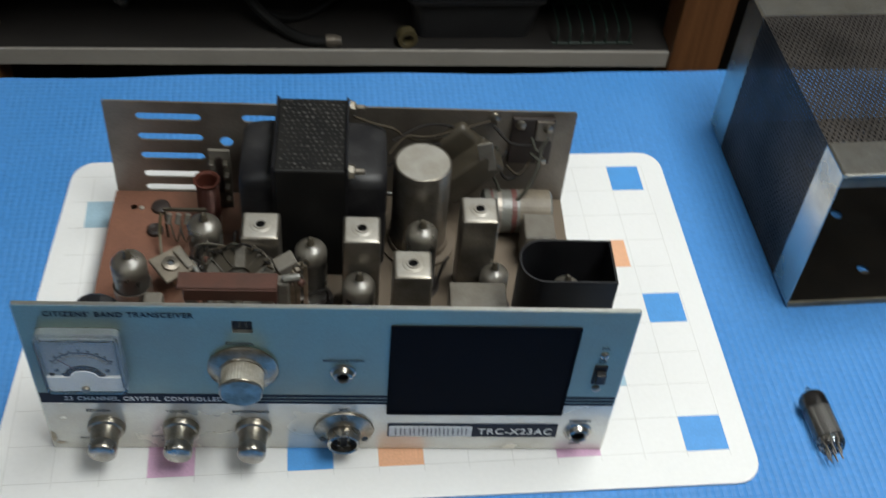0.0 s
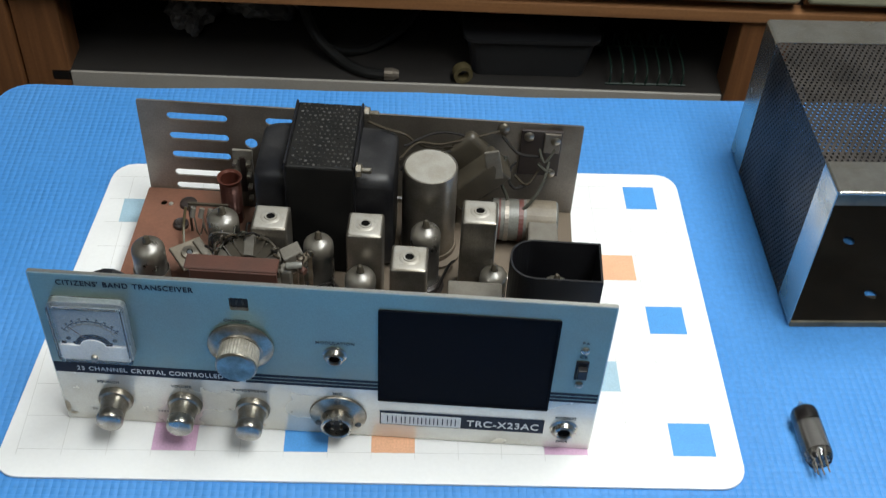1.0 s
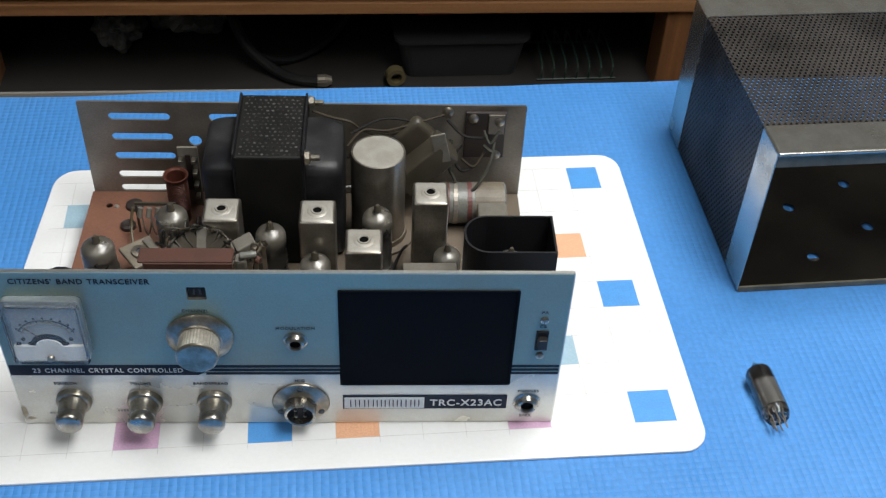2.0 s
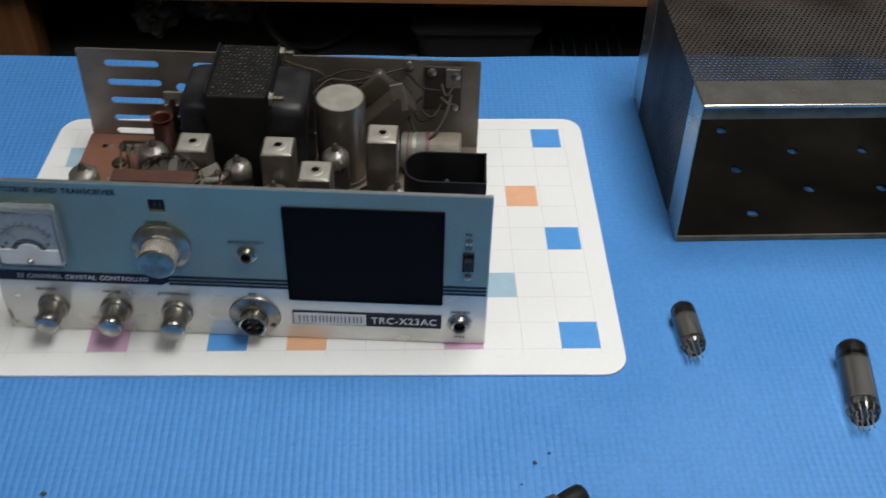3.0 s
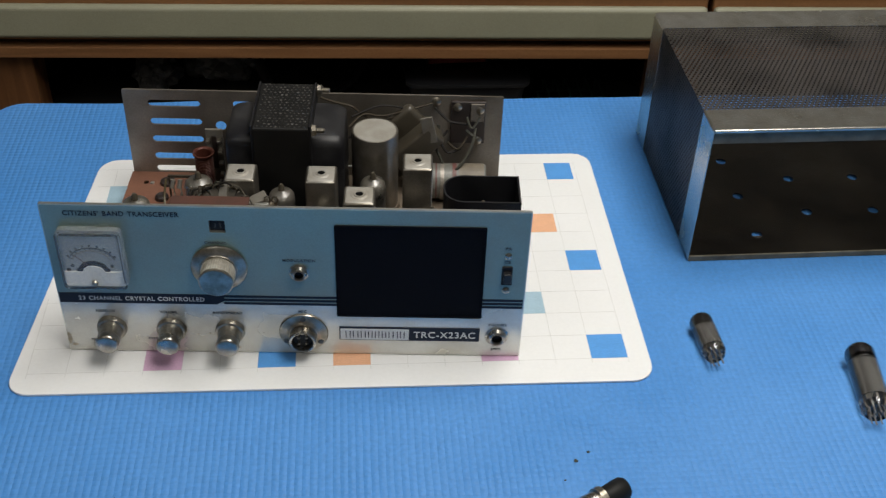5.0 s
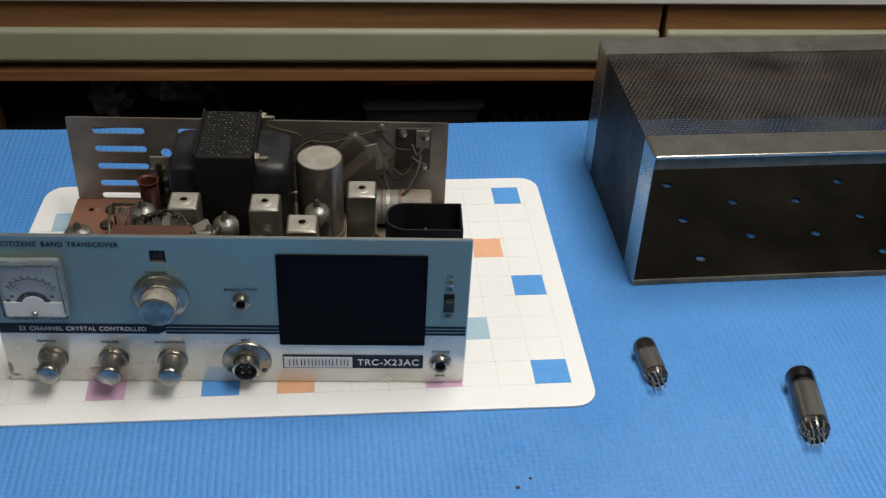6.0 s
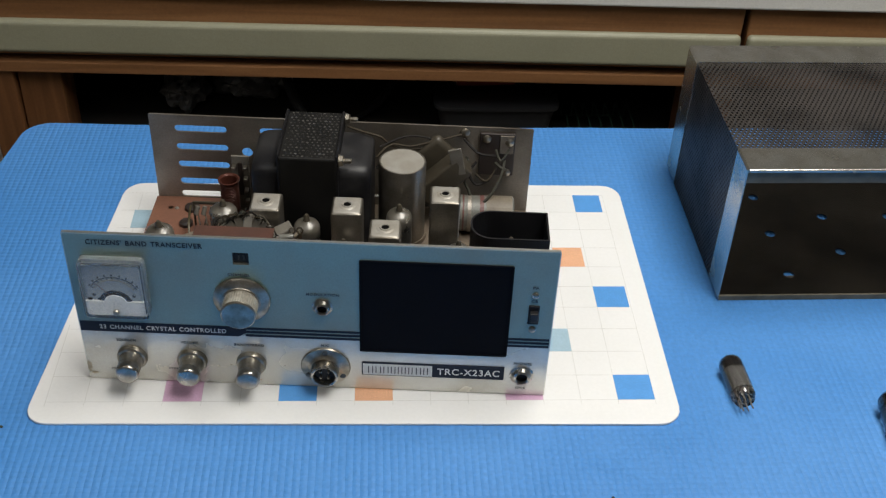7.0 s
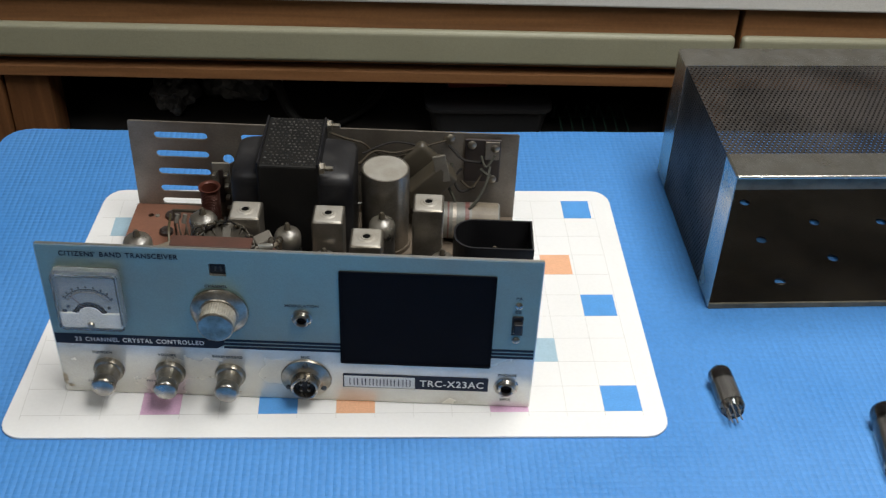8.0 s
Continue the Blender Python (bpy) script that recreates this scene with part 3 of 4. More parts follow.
def panel_jack(u, z, r):
    m = towards(u, z)
    p = part("panel_jack", lathe(bmesh.new(), [(r * 0.55, 0.0003), (r * 1.15, 0.0003), (r * 1.2, 0.0008), (r, 0.0014), (r * 0.86, 0.0040), (r * 0.7, 0.0046), (r * 0.55, 0.0040), (r * 0.55, 0.0003)], 28, m), "chrome", radio, "nickel-plated jack socket", True)
    part("bore", lathe(bmesh.new(), [(r * 0.54, 0.0030), (r * 0.54, 0.0008), (0, 0.0008)], 20, m), "black", p, "black bore")


panel_jack(0.1632, 0.0722, 0.0056)
panel_jack(0.2944, 0.0190, 0.0068)


def slide_switch():
    p = part("slide_switch", box(bmesh.new(), 0.2945, 0.3015, -0.0012, 0.0022, 0.0645, 0.0800, 0.0004, 1), "black", radio, "black slide switch")
    part("slider", box(bmesh.new(), 0.2955, 0.3007, -0.0050, -0.0010, 0.0690, 0.0765, 0.0006, 2), "bell", p)
    for z in (0.0885, 0.0600):
        b = lathe(bmesh.new(), [(0.0024, 0.0003), (0.0023, 0.0012), (0.0014, 0.0020), (0, 0.0022)], 16, towards(0.2980, z))
        part("screw", b, "chrome", p, "round-headed screw", True)


slide_switch()


def mic_socket():
    u, z = 0.1640, 0.0200
    m = towards(u, z)
    p = part("mic_socket", lathe(bmesh.new(), [(0.0085, 0.0004), (0.0162, 0.0004), (0.0165, 0.0010), (0.0160, 0.0018), (0.0118, 0.0026), (0.0108, 0.0034), (0.0098, 0.0042), (0.0085, 0.0042)], 44, m), "nickel", radio, "four-pin microphone socket with a round flange", True)
    part("collar", lathe(bmesh.new(), [(0.0072, 0.0030), (0.0088, 0.0030), (0.0092, 0.0044), (0.0089, 0.0110), (0.0082, 0.0114), (0.0074, 0.0110), (0.0072, 0.0060)], 36, m), "chrome", p, "threaded chrome collar", True)
    part("insert", lathe(bmesh.new(), [(0.0073, 0.0070), (0, 0.0070)], 28, m), "black", p, "black insert")
    for du, dz in ((-0.0026, 0.0026), (0.0026, 0.0026), (-0.0026, -0.0026), (0.0026, -0.0026)):
        part("pin", lathe(bmesh.new(), [(0.0009, 0.0068), (0.0009, 0.0094), (0, 0.0100)], 8, towards(u + du, z + dz)), "nickel", p)
    for a in (90, 210, 330):
        q = towards(u + 0.0132 * math.cos(radians(a)), z + 0.0132 * math.sin(radians(a)), -0.0020)
        part("screw", lathe(bmesh.new(), [(0.0020, 0), (0.0019, 0.0008), (0.0010, 0.0014), (0, 0.0015)], 12, q), "ink", p)


mic_socket()


# ---- chassis ----
def chassis():
    holes = [circle(0.0283, 0.1630, 0.0022, 10), circle(0.1905, 0.0800, 0.0016, 8), circle(0.2450, 0.1250, 0.0035, 12), circle(0.2950, 0.1450, 0.002, 8), circle(0.2110, 0.0700, 0.0016, 8)]
    p = part("deck", sheet(bmesh.new(), rounded(0.0150, 0.3035, 0.0024, DEPTH - 0.0004, 0.0006, 1), holes, 0.0012, pose(0, 0, DECK - 0.0012)), "deck", radio, "copper-washed steel deck, dusty and stained")
    for x0, x1 in ((0.0150, 0.0162), (0.3023, 0.3035)):
        part("side_wall", box(bmesh.new(), x0, x1, 0.0024, DEPTH - 0.0006, 0.0005, DECK - 0.0013, 0.0002, 1), "deck", p)
    part("knockout", lathe(bmesh.new(), [(0, 0.0030), (0.0030, 0.0034), (0.0056, 0.0022), (0.0060, 0)], 20, pose(0.0452, 0.1625, DECK)), "darkboard", p, "dark rubber plug", True)
    part("grommet", lathe(bmesh.new(), [(0.0052, 0), (0.0050, 0.0024), (0.0036, 0.0036), (0.0016, 0.0030), (0, 0.0028)], 20, pose(0.0443, 0.1420, DECK)), "darkboard", p, "dark rubber grommet", True)
    for x, y in ((0.0332, 0.1620), (0.2925, 0.1650), (0.1930, 0.0700), (0.2600, 0.1120), (0.0700, 0.1280)):
        part("rivet", lathe(bmesh.new(), [(0.0018, 0), (0.0016, 0.0007), (0, 0.0011)], 10, pose(x, y, DECK)), "edge", p)
    slots = []
    for k, z in enumerate((0.0882, 0.0720, 0.0562, 0.0405, 0.0288)):
        slots.append(rounded(0.0345, 0.0737, z - 0.0029, z + 0.0029, 0.0028, 5))
        slots.append(rounded(0.0985, 0.1377, z - 0.0029, z + 0.0029, 0.0028, 5))
    slots.append(circle(0.0880, 0.0690, 0.0042, 16))
    r = part("rear_panel", sheet(bmesh.new(), rounded(0.0160, 0.3037, 0.0005, 0.0998, 0.0012, 2), slots, 0.0014, on_panel(0, 0, DEPTH + 0.0014)), "rear", radio, "dull steel rear panel with long vent slots")
    part("bottom_plate", box(bmesh.new(), 0.0164, 0.3021, 0.0028, DEPTH - 0.001, 0.0006, 0.0016), "rear", radio)
    return p, r


deck, rear = chassis()


def shield_can(u, v, top, size=0.0212):
    h = size / 2
    b = box(bmesh.new(), u - h, u + h, v - h, v + h, DECK, top, 0.0016, 3)
    p = part("shield_can", b, "alu", radio, "square aluminium coil can with a tuning hole", True)
    part("hole_ring", lathe(bmesh.new(), [(0.0062, 0.0002), (0.0054, 0.0007), (0.0040, 0.0007), (0.0036, 0.0014), (0.0029, 0.0014), (0.0024, 0.0006)], 24, pose(u, v, top)), "can_top", p, "dimpled bright ring", True)
    part("tuning_hole", lathe(bmesh.new(), [(0.0027, 0.0008), (0, 0.0007)], 16, pose(u, v, top)), "hole", p, "dark hole")
    part("top_face", box(bmesh.new(), u - h + 0.0004, u + h - 0.0004, v - h + 0.0004, v + h - 0.0004, top - 0.0045, top + 0.0003, 0.0021, 3), "can_top", p, "bright dusty top face", True)


for cu, cv, ct in ((0.1157, 0.0882, 0.0890), (0.1721, 0.0847, 0.0910), (0.1998, 0.0563, 0.0940), (0.2392, 0.1008, 0.0920)):
    shield_can(cu, cv, ct)


def tube_parts(p, m, r, h, pins, top="getter", wall="glass", cover_len=0.0225, plate_len=0.42):
    """Glass envelope standing on z=0 with its electrode plate, getter and pins."""
    e = part("envelope", lathe(bmesh.new(), [(0, 0.0012), (r * 0.8, 0.0005), (r * 0.97, 0.003), (r, 0.006), (r, h - 0.0115), (r * 0.97, h - 0.0092), (r * 0.86, h - 0.0073), (r * 0.62, h - 0.0058), (r * 0.34, h - 0.0051), (r * 0.20, h - 0.0043), (r * 0.19, h - 0.0012), (r * 0.1, h), (0, h), (0, h - 0.001), (r * 0.12, h - 0.0020), (r * 0.14, h - 0.0046), (r * 0.30, h - 0.0056), (r * 0.58, h - 0.0064), (r * 0.81, h - 0.0079), (r * 0.92, h - 0.0096), (r * 0.945, h - 0.0118), (r * 0.945, 0.0062), (r * 0.91, 0.0036), (r * 0.75, 0.0016), (0, 0.0020)], 32, m), wall, p, "clear glass envelope", True)
    e.visible_shadow = False
    part("getter", lathe(bmesh.new(), [(r * 0.925, h - cover_len), (r * 0.93, h - 0.0120), (r * 0.905, h - 0.0100), (r * 0.79, h - 0.0083), (r * 0.55, h - 0.0068), (r * 0.26, h - 0.0060), (0, h - 0.0058)], 28, m), top, p, "mirror-like getter film", True)
    b = bmesh.new()
    sheet(b, rounded(-r * 0.72, r * 0.72, -r * 0.5, r * 0.5, r * 0.3, 4), [], h * plate_len, m @ pose(0, 0, h * 0.18))
    part("plate", b, "plate", p, "grey metal plate")
    # chrome tabs added near the pins of loose valves to give highlights
    for k in range(5 if pins else 0):
        q = m @ pose(0, 0, h * 0.10, 0, 0, 72 * k + 20)
        part("glint_tab", box(bmesh.new(), r * 0.62, r * 0.70, -r * 0.22, r * 0.22, 0, h * 0.075, m=q), "chrome", p, "small chrome tab added for glints")
    for z in (0.16, 0.18 + plate_len):
        part("mica", lathe(bmesh.new(), [(0, h * z), (r * 0.86, h * z), (r * 0.86, h * z + 0.0006), (0, h * z + 0.0006)], 18, m), "plate", p)
    for k in range(pins):
        a = 2 * math.pi * (k + 0.5) / (pins + 1)
        q = m @ Vector((r * 0.55 * math.cos(a), r * 0.55 * math.sin(a), 0.002))
        w = m @ Vector((r * 0.55 * math.cos(a), r * 0.55 * math.sin(a), -0.0052))
        i = m @ Vector((r * 0.45 * math.cos(a), r * 0.45 * math.sin(a), h * 0.2))
        part("pin", cord(bmesh.new(), [w, q, i], 0.00055, 5, 1), "rear", p)


def mounted_tube(u, v, tip, r, shield=0.0):
    p = part("vacuum_tube", lathe(bmesh.new(), [(0, 0.0045), (r * 1.02, 0.0045), (r * 1.12, 0.004), (r * 1.15, 0.001), (r * 1.4, 0.0006), (r * 1.4, 0)], 28, pose(u, v, DECK)), "darkboard", radio, "glass valve in its socket, dusty", True)
    tube_parts(p, pose(u, v, DECK + 0.004), r, tip - DECK - 0.004, 0, "getter", "dusty_glass", 0.0150)
    part("tip", lathe(bmesh.new(), [(r * 0.30, -0.0052), (r * 0.23, -0.0042), (r * 0.21, -0.0012), (r * 0.12, 0.0003), (0, 0.0004)], 14, pose(u, v, tip)), "wax", p, "dull sealed tip", True)
    if shield:
        part("shield", lathe(bmesh.new(), [(r * 1.10, 0.003), (r * 1.10, shield), (r * 1.06, shield), (r * 1.06, 0.003)], 28, pose(u, v, DECK)), "alu", p, "metal shield ring", True)


mounted_tube(0.0414, 0.0803, 0.0740, 0.0100, 0.022)
mounted_tube(0.0797, 0.1150, 0.0690, 0.0100)
mounted_tube(0.1433, 0.0879, 0.0790, 0.0092)
mounted_tube(0.1710, 0.0630, 0.0780, 0.0092)
mounted_tube(0.2072, 0.1014, 0.0810, 0.0092)
mounted_tube(0.2500, 0.0850, 0.0640, 0.0085)
mounted_tube(0.2830, 0.0455, 0.0985, 0.0080)


def transformer():
    x0, x1, y0, y1, t = 0.1220, 0.1628, 0.1080, 0.1710, 0.1120
    p = part("transformer", box(bmesh.new(), x0, x1, y0, y1, DECK, t, 0.0015, 2), "core", radio, "large black mains transformer with end bells")
    for xa, xb in ((x0 - 0.0008, x0 + 0.0007), (x1 - 0.0007, x1 + 0.0008)):
        part("core_flange", box(bmesh.new(), xa, xb, y0 + 0.0006, y1 - 0.0004, DECK, t + 0.0020, 0.0005, 1), "black", p)
    b = bmesh.new()
    for i in range(11):
        for j in range(17):
            cx = x0 + 0.0040 + i * 0.00328 + (0.0016 if j % 2 else 0)
            cy = y0 + 0.0030 + j * 0.0036
            if cx < x1 - 0.002:
                lathe(b, [(0.0008 + 0.0003 * math.sin(i * 5.1 + j * 3.7), 0), (0.0005, 0.0004), (0, 0.00045)], 5, pose(cx + 0.0003 * math.sin(j * 2.9 + i), cy + 0.0003 * math.cos(i * 4.3 + j), t))
    part("stamped_dots", b, "dot", p, "rows of small stamped dots")
    for side in (-1, 1):
        xs = x0 if side < 0 else x1
        prof = bmesh.new()
        n = 7
        rings = []
        depth, yb, yt, zt = 0.0205 if side < 0 else 0.0235, y0 + 0.004, y1 - 0.004, 0.1015
        for k in range(n + 1):
            f = k / n
            ins = 0.0065 * (1 - math.cos(f * math.pi / 2) ** 0.5) if f < 1 else 0.0065
            o = rounded(yb + ins, yt - ins, DECK + 0.0002, zt - ins, 0.0075, 4)
            rings.append([prof.verts.new((xs + side * depth * math.sin(f * math.pi / 2) ** 0.8, a, c)) for a, c in o])
        for a, c in zip(rings, rings[1:]):
            for i in range(len(a)):
                j = (i + 1) % len(a)
                prof.faces.new((a[i], a[j], c[j], c[i]))
        prof.faces.new(rings[-1])
        prof.faces.new(rings[0][::-1])
        part("end_bell", prof, "bell", p, "dusty black end bell", True)
    for y, z in ((y0 + 0.004, t - 0.003), (y1 - 0.004, t - 0.003)):
        b = bmesh.new()
        lathe(b, [(0, 0), (0.0040, 0), (0.0042, 0.0006), (0.0042, 0.0030), (0.0036, 0.0036), (0.0017, 0.0038)], 6, pose(x1 + 0.0012, y, z, 0, 90))
        lathe(b, [(0.0018, 0.0034), (0.0018, 0.0085), (0.0014, 0.0092), (0, 0.0094)], 12, pose(x1 + 0.0012, y, z, 0, 90))
        part("bolt", b, "nickel", p, "bright hexagon bolt")
        part("washer", lathe(bmesh.new(), [(0.0046, 0), (0.0046, 0.0008), (0, 0.0008)], 16, pose(x1 + 0.0012, y, z, 0, 90)), "nickel", p)


transformer()


def filter_capacitor():
    c = pose(0.2076, 0.1370, DECK)
    p = part("filter_capacitor", lathe(bmesh.new(), [(0.0172, 0.002), (0.0172, 0.0675), (0.0168, 0.0688), (0.0160, 0.0690), (0.0158, 0.0684), (0, 0.0684)], 48, c), "alu", radio, "tall aluminium filter capacitor can", True)
    part("top_face", lathe(bmesh.new(), [(0.0157, 0.0684), (0.0157, 0.0688), (0, 0.0688)], 40, c), "can_top", p, "bright dusty top")
    part("clamp_ring", lathe(bmesh.new(), [(0.0174, 0.0005), (0.0235, 0.0005), (0.0235, 0.0022), (0.0188, 0.0026), (0.0184, 0.0060), (0.0174, 0.0060)], 40, c), "deck", p, "mounting ring", True)


filter_capacitor()


def tube_shield_box():
    x0, x1, y0, y1, z = 0.2562, 0.3075, 0.0350, 0.0660, 0.1050
    r = 0.014
    def loop(d):
        pts = [(x1 - d, y0 + d), (x1 - d, y1 - d)]
        pts += [(x0 + r + (r - d) * math.cos(radians(a)), y1 - r + (r - d) * math.sin(radians(a))) for a in range(90, 181, 10)]
        pts += [(x0 + r + (r - d) * math.cos(radians(a)), y0 + r + (r - d) * math.sin(radians(a))) for a in range(180, 271, 10)]
        return pts
    b = sheet(bmesh.new(), loop(0), [loop(0.0012)], z - DECK - 0.0004, pose(0, 0, DECK + 0.0004))
    p = part("tube_screen", b, "black", radio, "black open-topped screening box round a valve")
    part("foot", box(bmesh.new(), x0 + 0.012, x1 - 0.012, y0 - 0.008, y0, DECK, DECK + 0.0012), "black", p)


tube_shield_box()


def axial_capacitor():
    m = pose(0.2475, 0.1520, DECK + 0.0142, 0, 90)
    p = part("axial_capacitor", lathe(bmesh.new(), [(0, 0), (0.0115, 0.0002), (0.0138, 0.0015), (0.0138, 0.0430), (0.0125, 0.0442), (0, 0.0444)], 32, m), "sleeve", radio, "large lying capacitor in a grey-green sleeve", True)
    for a, c in ((0.0055, 0.0066), (0.0185, 0.0215)):
        part("red_band", lathe(bmesh.new(), [(0.0139, a), (0.0140, a + 0.0002), (0.0140, c), (0.0139, c + 0.0001)], 32, m), "red", p, "faded red band")
    part("paper_label", lathe(bmesh.new(), [(0.0139, 0.0235), (0.01405, 0.0236), (0.01405, 0.0425), (0.0139, 0.0426)], 32, m), "paper", p, "yellowed paper wrap")
    part("strap", lathe(bmesh.new(), [(0.0139, 0.0092), (0.0144, 0.0093), (0.0144, 0.0120), (0.0139, 0.0121)], 32, m), "rear", p)


axial_capacitor()


def small_parts():
    p = part("relay_box", box(bmesh.new(), 0.2715, 0.2905, 0.1160, 0.1370, DECK, 0.0530, 0.0012, 2), "ceramic", radio, "grey box-shaped component with a paper face")
    part("top_label", box(bmesh.new(), 0.2725, 0.2895, 0.1168, 0.1362, 0.0529, 0.0532), "ceramic", p)
    part("crystal_can", box(bmesh.new(), 0.2225, 0.2550, 0.0500, 0.0735, DECK, 0.0605, 0.0012, 2), "ceramic", radio, "flat grey metal component can", True)
    # coil former with copper winding
    c = pose(0.0778, 0.1510, DECK - 0.0015)
    p = part("oscillator_coil", lathe(bmesh.new(), [(0.0064, 0), (0.0064, 0.0355), (0.0068, 0.0365), (0.0080, 0.0375), (0.0081, 0.0386), (0.0070, 0.0386), (0.0060, 0.0375), (0.0057, 0.028), (0, 0.027)], 26, c), "copper", radio, "copper-wound coil former", True)
    for k in range(18):
        z = 0.011 + k * 0.0014
        part("turn", lathe(bmesh.new(), [(0.0063, z), (0.0070, z + 0.0004), (0.0070, z + 0.0009), (0.0063, z + 0.0013)], 20, c), "copper", p)
    p = part("terminal_strip", box(bmesh.new(), 0.0780, 0.0910, 0.1640, 0.1660, DECK, 0.0745, 0.0004, 1), "ceramic", radio, "upright terminal strip with solder tags")
    for z in (0.036, 0.046, 0.056, 0.066):
        for u in (0.0800, 0.0885):
            part("solder_tag", box(bmesh.new(), u - 0.0014, u + 0.0014, 0.1590, 0.1640, z - 0.0010, z + 0.0012, 0.0003, 1), "nickel", p)
    part("mica_window", box(bmesh.new(), 0.0828, 0.0862, 0.1630, 0.1642, 0.0400, 0.0690), "darkboard", p)
    # crystal holder lying as a diamond
    dm = pose(0.0620, 0.0985, DECK + 0.018, 12, 6, 42)
    p = part("crystal_holder", box(bmesh.new(), -0.0110, 0.0110, -0.0095, 0.0095, -0.0015, 0.0012, 0.0008, 2, dm), "paper", radio, "tan ceramic trimmer plate set at an angle")
    part("hub", lathe(bmesh.new(), [(0.0052, 0), (0.0050, 0.0018), (0.0022, 0.0022), (0.0020, 0.0006), (0, 0.0006)], 20, dm @ pose(-0.002, 0, 0.0012)), "alu", p, "worn metal hub")
    part("screw", lathe(bmesh.new(), [(0.0018, 0), (0.0016, 0.001), (0, 0.0012)], 10, dm @ pose(-0.002, 0, 0.0020)), "ink", p)
    part("support", cord(bmesh.new(), [(0.0620, 0.0985, DECK), (0.0620, 0.0985, DECK + 0.018)], 0.0022, 8, 1), "nickel", p)
    part("spring_leaf", box(bmesh.new(), 0.004, 0.0095, -0.008, 0.007, 0.0012, 0.0030, 0.0008, 2, dm), "alu", p)
    # crystal board behind the panel
    p = part("crystal_board", box(bmesh.new(), 0.0770, 0.1285, 0.0310, 0.0420, 0.0995, 0.1015, 0.0006, 1), "phenolic", radio, "long brown phenolic switch board")
    part("front_lip", box(bmesh.new(), 0.0800, 0.1285, 0.0304, 0.0318, 0.0915, 0.1002, 0.0004, 1), "phenolic", p)
    for u in (0.0830, 0.1230):
        part("bracket", box(bmesh.new(), u - 0.003, u + 0.003, 0.0335, 0.0347, DECK, 0.0988, 0.0003, 1), "rear", p)
    # rotary switch wafer with wires and ceramic capacitors
    wm = pose(0.1050, 0.0640, 0.0690, 52)
    p = part("rotary_switch", lathe(bmesh.new(), [(0, 0.0012), (0.0210, 0.0012), (0.0210, -0.0012), (0, -0.0012)], 28, wm), "ceramic", radio, "rotary switch wafer crowded with small wires")
    for k in range(12):
        a = radians(k * 30 + 8)
        t0 = wm @ Vector((0.0175 * math.cos(a), 0.0175 * math.sin(a), 0.001))
        t1 = wm @ Vector((0.0222 * math.cos(a), 0.0222 * math.sin(a), 0.0025))
        part("contact", cord(bmesh.new(), [t0, t1], 0.0010, 5, 1), "nickel", p)
    part("spindle", cord(bmesh.new(), [(0.1050, 0.0640, 0.0685), (0.1060, 0.0030, 0.0760)], 0.0030, 10, 1), "nickel", p)
    rnd = random.Random(4)
    for k in range(14):
        a0, a1 = radians(20 + k * 10), radians(35 + k * 10 + rnd.uniform(-15, 25))
        q0 = wm @ Vector((0.0205 * math.cos(a0), 0.0205 * math.sin(a0), 0.002))
        q1 = wm @ Vector((0.0195 * math.cos(a1), 0.0195 * math.sin(a1), 0.003))
        mid = (q0 + q1) / 2 + Vector((rnd.uniform(-0.003, 0.003), -0.004, 0.004 + rnd.random() * 0.004))
        part("wire", cord(bmesh.new(), [q0, mid, q1], 0.0007, 5), ("wire_tan", "wire_dark", "nickel", "wire_green")[k % 4], p)
    for k in range(7):
        a = radians(25 + k * 21)
        q = wm @ pose(0.0150 * math.cos(a), 0.0150 * math.sin(a), 0.0035, 0, 0, math.degrees(a))
        part("fin", box(bmesh.new(), -0.0066, 0.0062, -0.0029, 0.0029, -0.0010, 0.0006 + 0.0006 * (k % 2), 0.0005, 2, q), "wax" if k % 3 else "ceramic", p)
    # lugs and resistors beside the switch
    p = part("lug_cluster", box(bmesh.new(), 0.1265, 0.1335, 0.0480, 0.0555, DECK, 0.0850, 0.0015, 2), "ceramic", radio, "cluster of solder lugs and resistors")
    for u, v, z, h in ((0.1375, 0.0570, 0.074, 0.014), (0.1410, 0.0680, 0.066, 0.014), (0.1350, 0.0500, 0.072, 0.012)):
        ring = [(u + 0.0020 * math.cos(radians(a)), v, z + h + 0.0026 * math.sin(radians(a))) for a in range(-60, 241, 30)]
        part("lug", cord(bmesh.new(), ring, 0.0007, 5, 1), "nickel", p)
        part("lug_stem", box(bmesh.new(), u - 0.0013, u + 0.0013, v - 0.0004, v + 0.0004, DECK, z + h - 0.002), "nickel", p)
    for k, (u, v, z, rz) in enumerate(((0.1345, 0.0500, 0.0872, 12), (0.1380, 0.0560, 0.0830, -35), (0.1395, 0.0620, 0.0770, 60))):
        part("resistor", lathe(bmesh.new(), [(0, 0), (0.0020, 0.0004), (0.0022, 0.002), (0.0022, 0.008), (0.0020, 0.0096), (0, 0.010)], 14, pose(u - 0.005, v, z, 0, 90, rz)), ("sleeve", "phenolic", "paper")[k], p, smooth=True)
    part("tilted_can", box(bmesh.new(), -0.006, 0.006, -0.005, 0.005, 0, 0.014, 0.001, 2, pose(0.1330, 0.0705, 0.068, 0, -16, 25)), "ceramic", p)
    # resistor ladder near the rear at the copper end
    p = part("resistor_ladder", box(bmesh.new(), 0.0520, 0.0780, 0.1375, 0.1390, 0.0480, 0.0500), "wax", radio, "small tag strip with hanging resistors")
    part("post", box(bmesh.new(), 0.0520, 0.0535, 0.1370, 0.1382, DECK, 0.0482), "wax", p)
